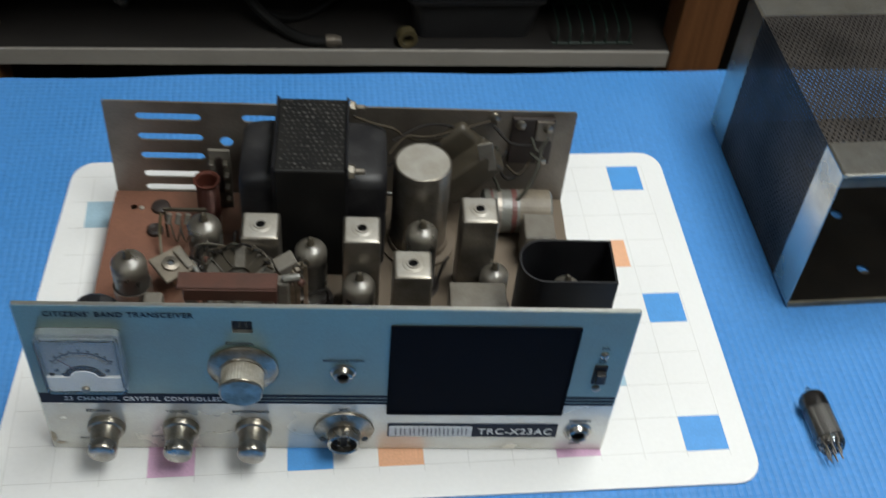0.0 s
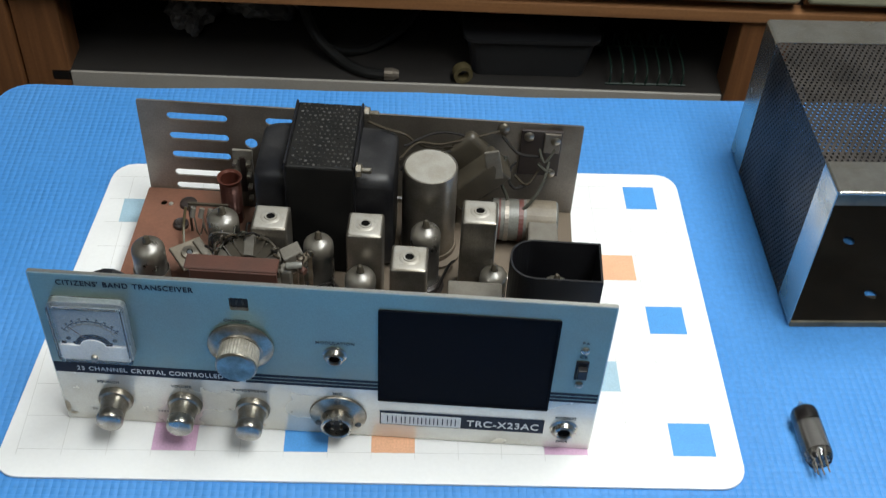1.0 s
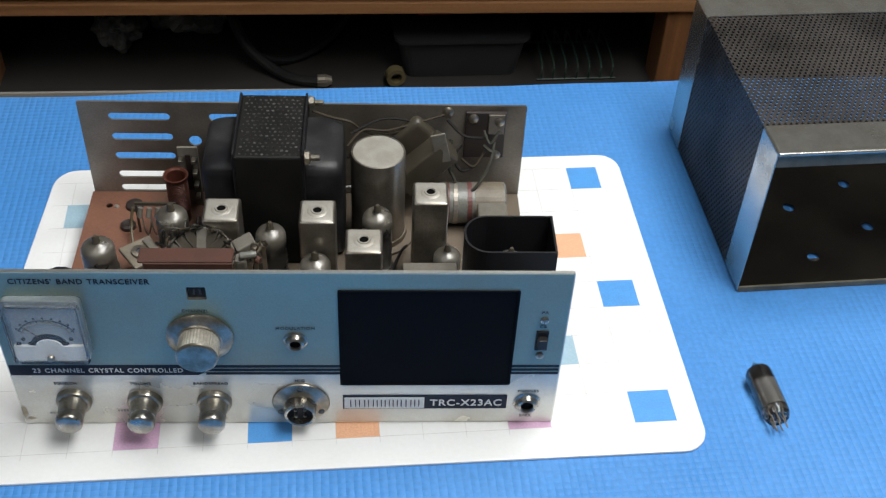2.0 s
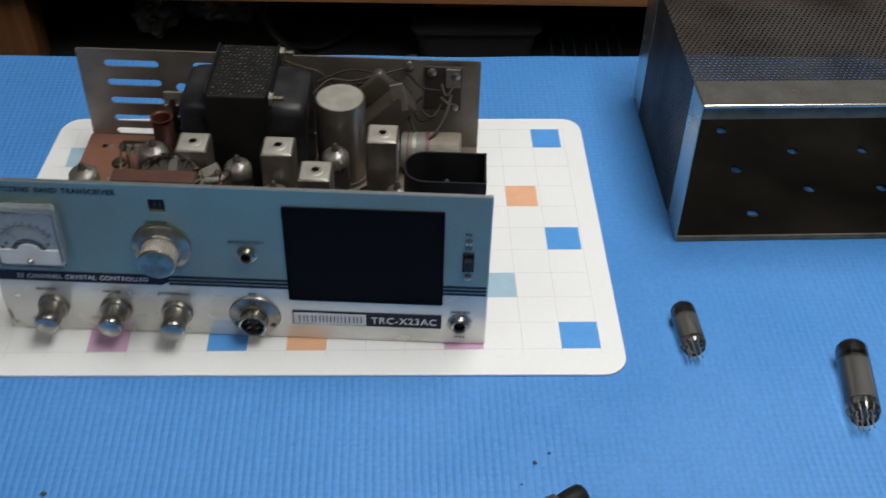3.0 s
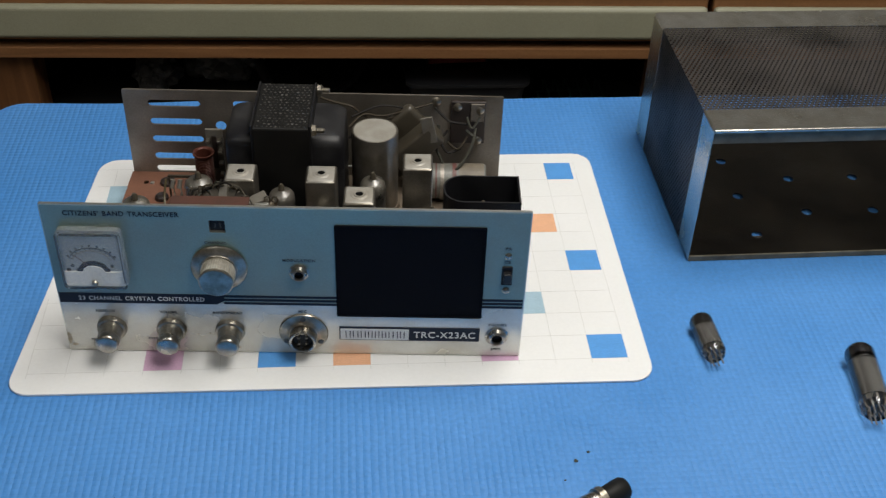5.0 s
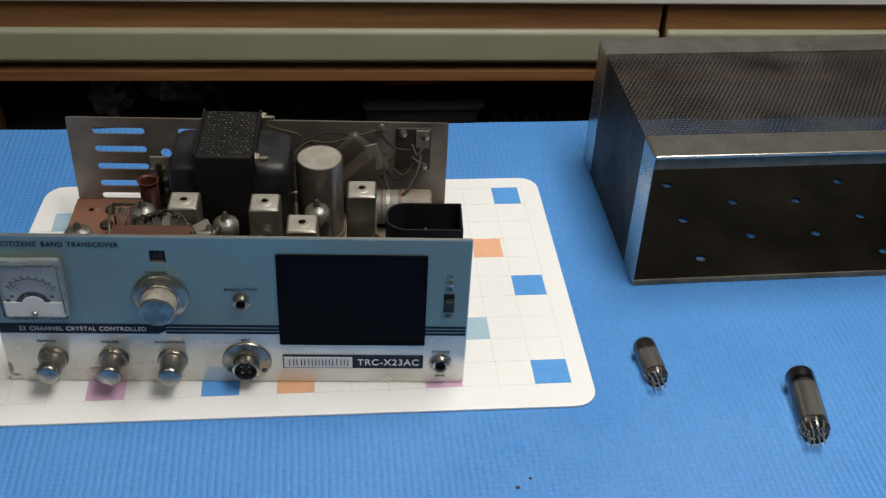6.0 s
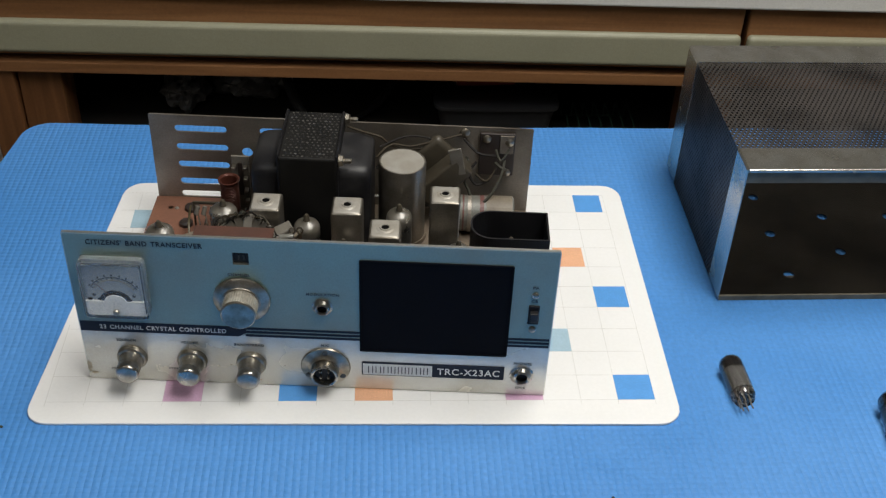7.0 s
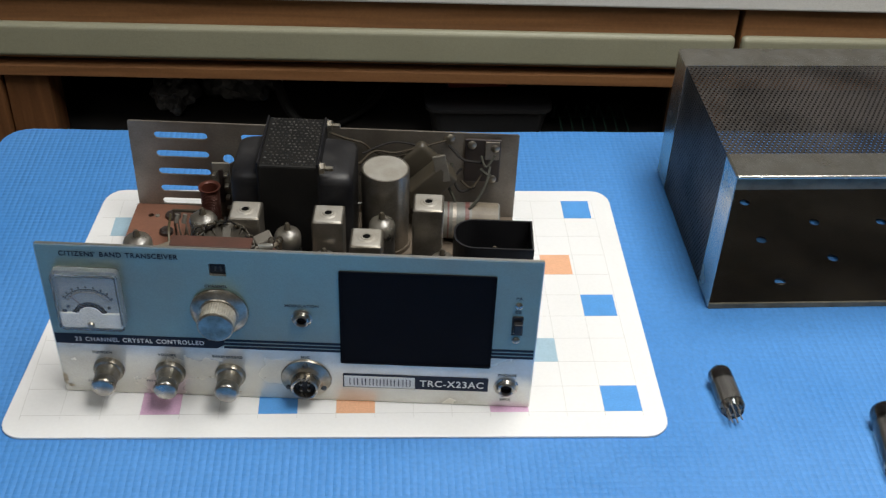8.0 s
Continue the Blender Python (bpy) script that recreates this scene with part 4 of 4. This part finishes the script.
    for k in range(3):
        u = 0.0560 + k * 0.0055
        part("resistor", lathe(bmesh.new(), [(0, 0), (0.0017, 0.0004), (0.0018, 0.007), (0, 0.0075)], 12, pose(u, 0.1365, 0.0475, 160, 12)), "ceramic", p, smooth=True)
        part("lead", cord(bmesh.new(), [(u, 0.1345, 0.041), (u + 0.002, 0.1300, 0.034), (u + 0.004, 0.1300, 0.030), (u + 0.006, 0.1340, 0.038)], 0.0006, 5), "nickel", p)
    part("yellow_lead", cord(bmesh.new(), [(0.0505, 0.1370, 0.047), (0.0495, 0.1300, 0.036), (0.0515, 0.1180, 0.028)], 0.0009, 6), "tape", radio)


small_parts()


def rear_fittings():
    # antenna socket plate
    p = part("socket_plate", box(bmesh.new(), 0.2640, 0.2905, DEPTH - 0.0030, DEPTH - 0.0004, 0.0595, 0.0965, 0.0004, 1), "darkboard", rear, "dark bakelite socket plate")
    part("inner_plate", box(bmesh.new(), 0.2790, 0.2895, DEPTH - 0.0044, DEPTH - 0.0029, 0.0800, 0.0955, 0.0003, 1), "rear", p)
    for u, z in ((0.2690, 0.0922), (0.2852, 0.0628), (0.2862, 0.0900)):
        part("screw", lathe(bmesh.new(), [(0.0034, 0), (0.0032, 0.0014), (0.0018, 0.0024), (0, 0.0026)], 14, pose(u, DEPTH - 0.0032, z, 90)), "nickel", p, "bright round screw", True)
    p = part("rear_screw", lathe(bmesh.new(), [(0.0040, 0), (0.0036, 0.0016), (0.0020, 0.0028), (0, 0.0030)], 14, pose(0.2525, DEPTH - 0.0004, 0.0950, 90)), "nickel", rear, "brass-toned screw", True)
    # brown block capacitor that leans against the panel
    part("paper_capacitor", box(bmesh.new(), -0.0130, 0.0130, -0.0050, 0.0050, -0.0150, 0.0150, 0.0045, 3, pose(0.2300, 0.1700, 0.0780, 0, 48, 4)), "wax", rear, "brown rounded paper capacitor", True)
    m = pose(0.2375, 0.1600, 0.0665, 0, 46, 6)
    p = part("block_capacitor", box(bmesh.new(), -0.0095, 0.0095, -0.0095, 0.0095, -0.0210, 0.0210, 0.0022, 3, m), "wax", rear, "brown waxed block capacitor, leaning", True)
    part("end_face", box(bmesh.new(), -0.0048, 0.0048, -0.0110, -0.0094, -0.0115, 0.0115, 0.0006, 2, pose(0.2465, 0.1625, 0.0850, 0, -12, 4)), "ceramic", rear, "pale upright tag")
    wires = (
        ("wire_tan", 0.0009, [(0.166, 0.165, 0.104), (0.178, 0.160, 0.103), (0.190, 0.158, 0.101), (0.196, 0.160, 0.094), (0.206, 0.164, 0.087), (0.222, 0.168, 0.086)]),
        ("wire_tan", 0.0008, [(0.188, 0.150, 0.088), (0.198, 0.160, 0.093), (0.212, 0.165, 0.089), (0.226, 0.168, 0.091), (0.250, 0.173, 0.096)]),
        ("wire_dark", 0.0009, [(0.188, 0.148, 0.080), (0.200, 0.158, 0.085), (0.220, 0.166, 0.083), (0.234, 0.168, 0.088)]),
        ("wire_dark", 0.0008, [(0.190, 0.155, 0.094), (0.210, 0.168, 0.096), (0.230, 0.170, 0.092), (0.240, 0.170, 0.080)]),
        ("wire_dark", 0.0010, [(0.252, 0.172, 0.093), (0.262, 0.165, 0.086), (0.272, 0.166, 0.083), (0.278, 0.170, 0.080)]),
        ("wire_green", 0.0011, [(0.283, 0.168, 0.078), (0.280, 0.158, 0.068), (0.272, 0.150, 0.056), (0.262, 0.148, 0.048), (0.250, 0.150, 0.044)]),
        ("wire_green", 0.0012, [(0.255, 0.168, 0.080), (0.253, 0.160, 0.066), (0.258, 0.156, 0.054), (0.256, 0.150, 0.046)]),
        ("wire_tan", 0.0008, [(0.262, 0.166, 0.066), (0.270, 0.160, 0.064), (0.277, 0.166, 0.072)]),
        ("wire_dark", 0.0010, [(0.262, 0.170, 0.074), (0.257, 0.162, 0.070), (0.262, 0.158, 0.062), (0.272, 0.164, 0.062)]),
        ("wire_green", 0.0009, [(0.276, 0.170, 0.086), (0.280, 0.164, 0.080), (0.286, 0.168, 0.088)]),
        ("wire_green", 0.0012, [(0.276, 0.166, 0.077), (0.281, 0.163, 0.074), (0.284, 0.168, 0.070)]),
        ("wire_dark", 0.0010, [(0.226, 0.120, 0.030), (0.222, 0.108, 0.036), (0.216, 0.094, 0.030)]),
        ("wire_dark", 0.0010, [(0.190, 0.066, 0.030), (0.186, 0.064, 0.042), (0.183, 0.070, 0.030)]),
        ("nickel", 0.0008, [(0.2120, 0.0640, 0.0265), (0.2135, 0.0600, 0.032), (0.2160, 0.0640, 0.0265)]),
    )
    for mat, r, pts in wires:
        part("wire", cord(bmesh.new(), pts, r, 6), mat, radio)
    part("white_rod", cord(bmesh.new(), [(0.186, 0.156, 0.049), (0.238, 0.160, 0.049)], 0.0009, 6, 1), "white_ink", radio)
    # bent tin of the tube socket beside the first valve
    part("socket_tab", box(bmesh.new(), 0.0490, 0.0600, 0.0640, 0.0740, 0.026, 0.0480, 0.002, 2), "ceramic", radio)


def wiring_clutter():
    """Small leads, disc capacitors and resistors crowded between the valves."""
    p = part("wiring", box(bmesh.new(), 0.0880, 0.1240, 0.0675, 0.0690, DECK, 0.0560, 0.0004, 1), "phenolic", radio, "crowd of small leads and components on a tag board")
    rnd = random.Random(21)
    tones = ("wire_tan", "wire_dark", "nickel", "wire_green", "wire_dark", "wire_green")
    for k in range(46):
        u, v = rnd.uniform(0.080, 0.142), rnd.uniform(0.062, 0.092)
        if 0.103 < u < 0.128 and v > 0.074:
            v = rnd.uniform(0.060, 0.073)
        z = rnd.uniform(0.040, 0.074)
        a = rnd.uniform(0, 6.28)
        l = rnd.uniform(0.006, 0.014)
        d = Vector((math.cos(a) * l, math.sin(a) * l * 0.6, rnd.uniform(-0.006, 0.006)))
        q = Vector((u, v, z))
        part("lead", cord(bmesh.new(), [q - d, q + Vector((0, 0, rnd.uniform(0.002, 0.007))), q + d, q + d * 1.2 - Vector((0, 0, 0.012))], rnd.uniform(0.0004, 0.0009), 5, 4), tones[k % 6], p)
    for k in range(9):
        u, v = 0.074 + k * 0.0078 + rnd.uniform(-0.003, 0.003), rnd.uniform(0.062, 0.072)
        m = pose(u, v, rnd.uniform(0.050, 0.070), rnd.uniform(50, 110), rnd.uniform(-25, 25), rnd.uniform(-40, 40))
        part("disc_capacitor", lathe(bmesh.new(), [(0, -0.0013), (0.0034, -0.0010), (0.0042, 0), (0.0034, 0.0010), (0, 0.0013)], 18, m), ("ceramic", "paper", "wax")[k % 3], p, smooth=True)
    for k in range(10):
        u, v = 0.078 + k * 0.0066, rnd.uniform(0.070, 0.084) if k < 5 else rnd.uniform(0.058, 0.070)
        m = pose(u, v, rnd.uniform(0.052, 0.074), rnd.uniform(60, 120), rnd.uniform(-60, 60), rnd.uniform(0, 90))
        part("resistor", lathe(bmesh.new(), [(0, 0), (0.0016, 0.0004), (0.0019, 0.0016), (0.0017, 0.0028), (0.0017, 0.0062), (0.0019, 0.0074), (0.0016, 0.0086), (0, 0.009)], 12, m), ("sleeve", "phenolic", "ceramic")[k % 3], p, smooth=True)


wiring_clutter()
rear_fittings()

# ---- loose things on the mat ----
def loose_tube(x, y, yaw, r, h, pins, label):
    t = thing("vacuum_tube", pose(x, y, MAT_TOP + r, 0, 0, yaw) @ pose(0, 0, 0, -90), label, "vacuum tube", "loose valves on the mat")
    tube_parts(t, Matrix(), r, h, pins, "darkgetter", "glass", 0.0175, 0.50)


loose_tube(0.3890, -0.0080, 2.5, 0.0084, 0.0450, 7, "short glass valve with a dark tip lying on the blue mat")
loose_tube(0.4810, -0.0670, -8.2, 0.0103, 0.0660, 9, "long glass valve with a black tip lying on the blue mat")


def mic_plug():
    t = thing("mic_plug", pose(0.2740, -0.1355, MAT_TOP + 0.0085, 0, 0, -61) @ pose(0, 0, 0, -90), "small metal cable plug with a black boot lying on the mat", "plug")
    part("shell", lathe(bmesh.new(), [(0, 0), (0.0068, 0), (0.0072, 0.001), (0.0072, 0.011), (0.0064, 0.012), (0, 0.012)], 28), "chrome", t, "chrome shell", True)
    part("ring_nut", lathe(bmesh.new(), [(0.0064, 0.012), (0.0085, 0.0125), (0.0085, 0.0165), (0.0064, 0.017)], 20), "nickel", t)
    part("boot", lathe(bmesh.new(), [(0.006, 0.0165), (0.0066, 0.018), (0.0074, 0.026), (0.0074, 0.032), (0.0062, 0.034), (0, 0.034)], 26), "rubber", t, "black rubber boot", True)


mic_plug()


def cover():
    Wc, Dc, Hc = 0.288, 0.179, 0.1192
    t = thing("radio_cover", pose(0.3975, 0.1060, MAT_TOP, 0, 0, 0.9), "empty steel radio cover with perforated panels and bright edges", "metal cover")
    g = 0.0009
    def perforated(name, m, w, h, pitch=0.0034):
        vs, fs = [], []
        rows, cols = int(h / (pitch * 0.92)), int(w / (pitch * 1.1))
        px, py = w / cols, h / rows
        for j in range(rows):
            for i in range(cols):
                cx, cy = (i + 0.5) * px, (j + 0.5) * py
                o = len(vs)
                sh = 0.25 * px if j % 2 else -0.25 * px
                for sx, sy in ((-1, -1), (0, -1), (1, -1), (1, 0), (1, 1), (0, 1), (-1, 1), (-1, 0)):
                    vs.append(m @ Vector((cx + sx * px / 2, cy + sy * py / 2, 0)))
                for k in range(8):
                    a = radians(225 + 45 * k)
                    vs.append(m @ Vector((cx + sh + 0.235 * px * math.cos(a), cy + 0.37 * py * math.sin(a), 0)))
                for k in range(8):
                    q = (k + 1) % 8
                    fs.append((o + k, o + q, o + 8 + q, o + 8 + k))
        me = bpy.data.meshes.new(name)
        me.from_pydata(vs, [], fs)
        me.materials.append(M["mesh"])
        ob = new(name, me)
        ob.parent = t
        s = ob.modifiers.new("thickness", "SOLIDIFY")
        s.thickness = 0.0006
        ob["label"] = "dark finely perforated steel sheet"
        return ob
    f, bk = 0.0245, 0.0255
    perforated("top_screen", pose(0.0005, f, Hc - 0.0014), Wc - 0.001, Dc - f - bk)
    perforated("side_screen", pose(0.0012, f, 0.001, 90, 0, 90), Dc - f - bk, Hc - 0.003)
    perforated("side_screen", pose(Wc - 0.0006, f, 0.001, 90, 0, 90), Dc - f - bk, Hc - 0.003)
    for name, y0, y1 in (("front_band", 0, f + 0.002), ("rear_band", Dc - bk - 0.002, Dc)):
        b = bmesh.new()
        outer, inner = rounded(0, Wc, 0.0006, Hc, 0.0022, 4), rounded(g, Wc - g, 0.0006 + g, Hc - g, 0.0016, 4)
        sheet(b, outer, [inner], y1 - y0, on_panel(0, 0, y1))
        part(name, b, "steel", t, "bright steel edge band, finger-marked")
    holes = []
    for x, ys in ((0.0635, (0.130, 0.079, 0.027)), (0.1140, (0.102, 0.055)), (0.1700, (0.102, 0.055)), (0.2180, (0.128, 0.077, 0.027))):
        holes += [circle(x, y, 0.0042, 16) for y in ys]
    part("floor_plate", sheet(bmesh.new(), [(0.0012, 0.0010), (Wc - 0.0012, 0.0010), (Wc - 0.0012, Dc - 0.001), (0.0012, Dc - 0.001)], holes, 0.0008, pose(0, 0, 0.0016)), "floorplate", t, "brown lacquered floor plate with round holes")
    b = bmesh.new()
    cord(b, [(0.0010, -0.0006, Hc - 0.0012), (Wc - 0.0010, -0.0006, Hc - 0.0012)], 0.0014, 12, 1)
    part("rolled_edge", b, "steel", t, "bright rolled edge")
    part("lower_lip", box(bmesh.new(), 0.0010, Wc - 0.0010, -0.0008, 0.0008, 0.0002, 0.0050, 0.0003, 1), "lip", t, "worn brown lower lip")
    part("inner_lip", box(bmesh.new(), 0.0012, Wc - 0.0012, 0.0012, 0.0020, Hc - 0.0130, Hc - 0.0010, 0.0003, 1), "lip", t, "worn brown turned-in lip")


cover()

rnd = random.Random(11)
for k, (x, y, s) in enumerate(((-0.003, -0.108, 0.0022), (0.279, -0.090, 0.0018), (0.288, -0.083, 0.0015), (-0.100, -0.020, 0.0016), (0.270, -0.105, 0.0010), (0.560, -0.02, 0.0016))):
    b = bmesh.new()
    bmesh.ops.create_icosphere(b, subdivisions=1, radius=s * 0.85)
    for v in b.verts:
        v.co = Vector((v.co.x * rnd.uniform(0.6, 1.5), v.co.y * rnd.uniform(0.5, 1.2), v.co.z * 0.45))
    ob = part("crumb", b, "crumb")
    ob.matrix_world = pose(x, y, MAT_TOP + s * 0.3, 0, 0, rnd.uniform(0, 180))
    tagged(ob, "tiny dark brown crumb on the blue mat", "crumb", "crumbs on the mat")

# ---- the desk behind the table ----
Y = 0.75
desk = thing("desk", pose(0.15, Y, 0, 0, 0, -1.2) @ pose(-0.15, -Y, 0), "oak desk with cream drawer pulls and an open shelf below", "desk")
part("countertop", box(bmesh.new(), -1.2, 1.9, Y - 0.014, Y + 0.55, -0.067, -0.037, 0.003, 2), "counter", desk, "white laminate top")
for x0, x1 in ((-0.93, -0.362), (-0.356, 0.5955), (0.6025, 1.5)):
    d = part("drawer", box(bmesh.new(), x0, x1, Y - 0.002, Y + 0.3, -0.1560, -0.0695, 0.002, 2), "oak", desk, "oak drawer front")
    part("pull", box(bmesh.new(), x0, x1 - 0.001, Y - 0.014, Y - 0.001, -0.1490, -0.1040, 0.0062, 4), "cream", d, "cream laminate pull along the drawer")
# gap above the rail, filled with the near-black shade tone
part("recess", box(bmesh.new(), -0.93, 1.5, Y + 0.012, Y + 0.3, -0.168, -0.1563), "carcass_shade", desk)
part("rail", box(bmesh.new(), -0.93, 1.5, Y - 0.006, Y + 0.02, -0.1800, -0.1640, 0.002, 2), "oak", desk, "oak rail")
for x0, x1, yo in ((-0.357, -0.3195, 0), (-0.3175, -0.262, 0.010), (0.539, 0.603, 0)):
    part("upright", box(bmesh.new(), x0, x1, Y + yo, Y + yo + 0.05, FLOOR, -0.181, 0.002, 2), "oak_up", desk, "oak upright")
# sides and back take the shade tone to darken the opening
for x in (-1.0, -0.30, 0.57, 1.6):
    part("side", box(bmesh.new(), x - 0.012, x + 0.012, Y + 0.062, Y + 0.5, FLOOR, -0.1665), "carcass_shade", desk)
part("back", box(bmesh.new(), -1.0, 1.6, Y + 0.5, Y + 0.52, FLOOR, -0.075), "carcass_shade", desk, "back panel in the near-black shade tone")
# one shelf: top coloured dark for shade, front lip kept light as lit
part("shelf", box(bmesh.new(), -0.286, 0.556, Y + 0.010, Y + 0.5, -0.310, -0.294, 0.001, 1), "carcass_shade", desk, "shelf, its top darkened for shade")
part("lit_shelf_lip", box(bmesh.new(), -0.261, 0.538, Y + 0.006, Y + 0.0098, -0.316, -0.2935, 0.0005, 1), "shelf", desk, "front lip of the shelf, in its lit tone")
part("shelf", box(bmesh.new(), -0.986, -0.314, Y + 0.055, Y + 0.5, -0.386, -0.370, 0.001, 1), "counter", desk, "white laminate shelf")

SH = -0.294
def storage_bin():
    t = thing("storage_bin", pose(0.300, Y + 0.110, SH), "cloudy plastic storage bin on the desk shelf", "bin")
    b = bmesh.new()
    lo, hi = rounded(-0.070, 0.070, -0.08, 0.08, 0.012, 4), rounded(-0.080, 0.080, -0.09, 0.09, 0.014, 4)
    a = [b.verts.new((x, y, 0.0005)) for x, y in lo]
    c = [b.verts.new((x, y, 0.056)) for x, y in hi]
    for k in range(len(a)):
        j = (k + 1) % len(a)
        b.faces.new((a[k], a[j], c[j], c[k]))
    b.faces.new(a[::-1])
    w = part("tub", b, "bin", t)
    s = w.modifiers.new("wall", "SOLIDIFY")
    s.thickness = 0.0015
    part("lid", sheet(bmesh.new(), rounded(-0.084, 0.084, -0.094, 0.094, 0.015, 4), [], 0.005, pose(0, 0, 0.056)), "bin", t, "flat cloudy lid")


storage_bin()


def shelf_carton():
    t = thing("carton", pose(0.305, Y + 0.125, SH + 0.061, 0, 0, 3), "dark folded carton lying on the storage bin", "box")
    part("body", box(bmesh.new(), -0.062, 0.070, -0.05, 0.06, 0.0005, 0.030, 0.003, 2), "carcass_shade", t)
    part("flap", box(bmesh.new(), -0.060, 0.020, -0.056, -0.050, 0.004, 0.026, 0.001, 1), "redbox", t, "dull red flap")


shelf_carton()


def power_cable():
    b = bmesh.new()
    pts = [(0.010, Y + 0.10, SH + 0.100), (0.020, Y + 0.07, SH + 0.070), (0.036, Y + 0.055, SH + 0.035), (0.064, Y + 0.040, SH + 0.013), (0.092, Y + 0.022, SH + 0.0072), (0.122, Y + 0.015, SH + 0.0070)]
    cord(b, pts, 0.0066, 10)
    t = thing("power_cable", pose(0, 0, 0), "thick black cable looped on the desk shelf", "cable")
    part("lead", b, "rubber", t)
    loop = [(0.050, Y + 0.050, SH + 0.022), (0.075, Y + 0.060, SH + 0.009), (0.105, Y + 0.075, SH + 0.006), (0.145, Y + 0.10, SH + 0.022), (0.170, Y + 0.13, SH + 0.055), (0.165, Y + 0.16, SH + 0.085)]
    part("coil", cord(bmesh.new(), loop, 0.0055, 8), "rubber", t)
    part("plug", lathe(bmesh.new(), [(0, 0), (0.0075, 0), (0.0080, 0.010), (0.005, 0.018), (0, 0.018)], 14, pose(0.121, Y + 0.015, SH + 0.0085, 0, 90)), "rear", t, "dull metal end")


power_cable()
b = lathe(bmesh.new(), [(0.007, 0), (0.012, 0), (0.012, 0.012), (0.007, 0.012), (0.007, 0)], 26)
ob = part("tape_roll", b, "tape", None, smooth=True)
ob.matrix_world = pose(0.216, Y + 0.022, SH + 0.0122, 90, 0, 10)
tagged(ob, "small roll of ochre tape standing on the shelf", "tape")


def wire_rack():
    t = thing("wire_rack", pose(0.445, Y + 0.056, SH), "green coated wire rack on the desk shelf", "rack")
    for k in range(7):
        x = -0.045 + k * 0.015
        part("hoop", cord(bmesh.new(), [(x, -0.04, 0.002), (x, -0.038, 0.022), (x, 0.0, 0.027), (x, 0.04, 0.022), (x, 0.042, 0.002)], 0.0014, 6), "greenwire", t)
    for y in (-0.04, 0.042):
        part("rail", cord(bmesh.new(), [(-0.05, y, 0.002), (0.05, y, 0.002)], 0.0016, 6, 1), "greenwire", t)


wire_rack()


def crumpled_bag(x, y, sx, sy, sz, seed):
    b = bmesh.new()
    bmesh.ops.create_icosphere(b, subdivisions=4, radius=1)
    for v in b.verts:
        n = noise.noise(v.co * 2.2 + Vector((seed, 0, 0))) * 0.35 + noise.noise(v.co * 6 + Vector((0, seed, 0))) * 0.14
        v.co *= 1 + n
        v.co = Vector((v.co.x * sx, v.co.y * sy, max(v.co.z * sz + sz * 0.75, 0.001)))
    ob = part("plastic_bag", b, "bag", None)
    ob.matrix_world = pose(x, y, SH)
    tagged(ob, "crumpled grey plastic bag on the desk shelf", "bag", "bags on the shelf")


crumpled_bag(-0.040, Y + 0.17, 0.055, 0.05, 0.038, 2)
crumpled_bag(-0.128, Y + 0.13, 0.030, 0.04, 0.030, 5)
b = bmesh.new()
box(b, -0.17, 0.17, -0.09, 0.09, 0, 0.085, 0.006, 2)
tb = thing("toolbox", pose(-0.52, Y + 0.22, -0.370), "dark red metal toolbox on a low shelf", "toolbox")
part("body", b, "redbox", tb)
part("latch", box(bmesh.new(), 0.055, 0.085, -0.094, -0.089, 0.045, 0.075, 0.002, 1), "nickel", tb, "metal latch")
part("handle", cord(bmesh.new(), [(-0.06, 0, 0.085), (-0.05, 0, 0.105), (0.05, 0, 0.105), (0.06, 0, 0.085)], 0.004, 8), "rubber", tb)
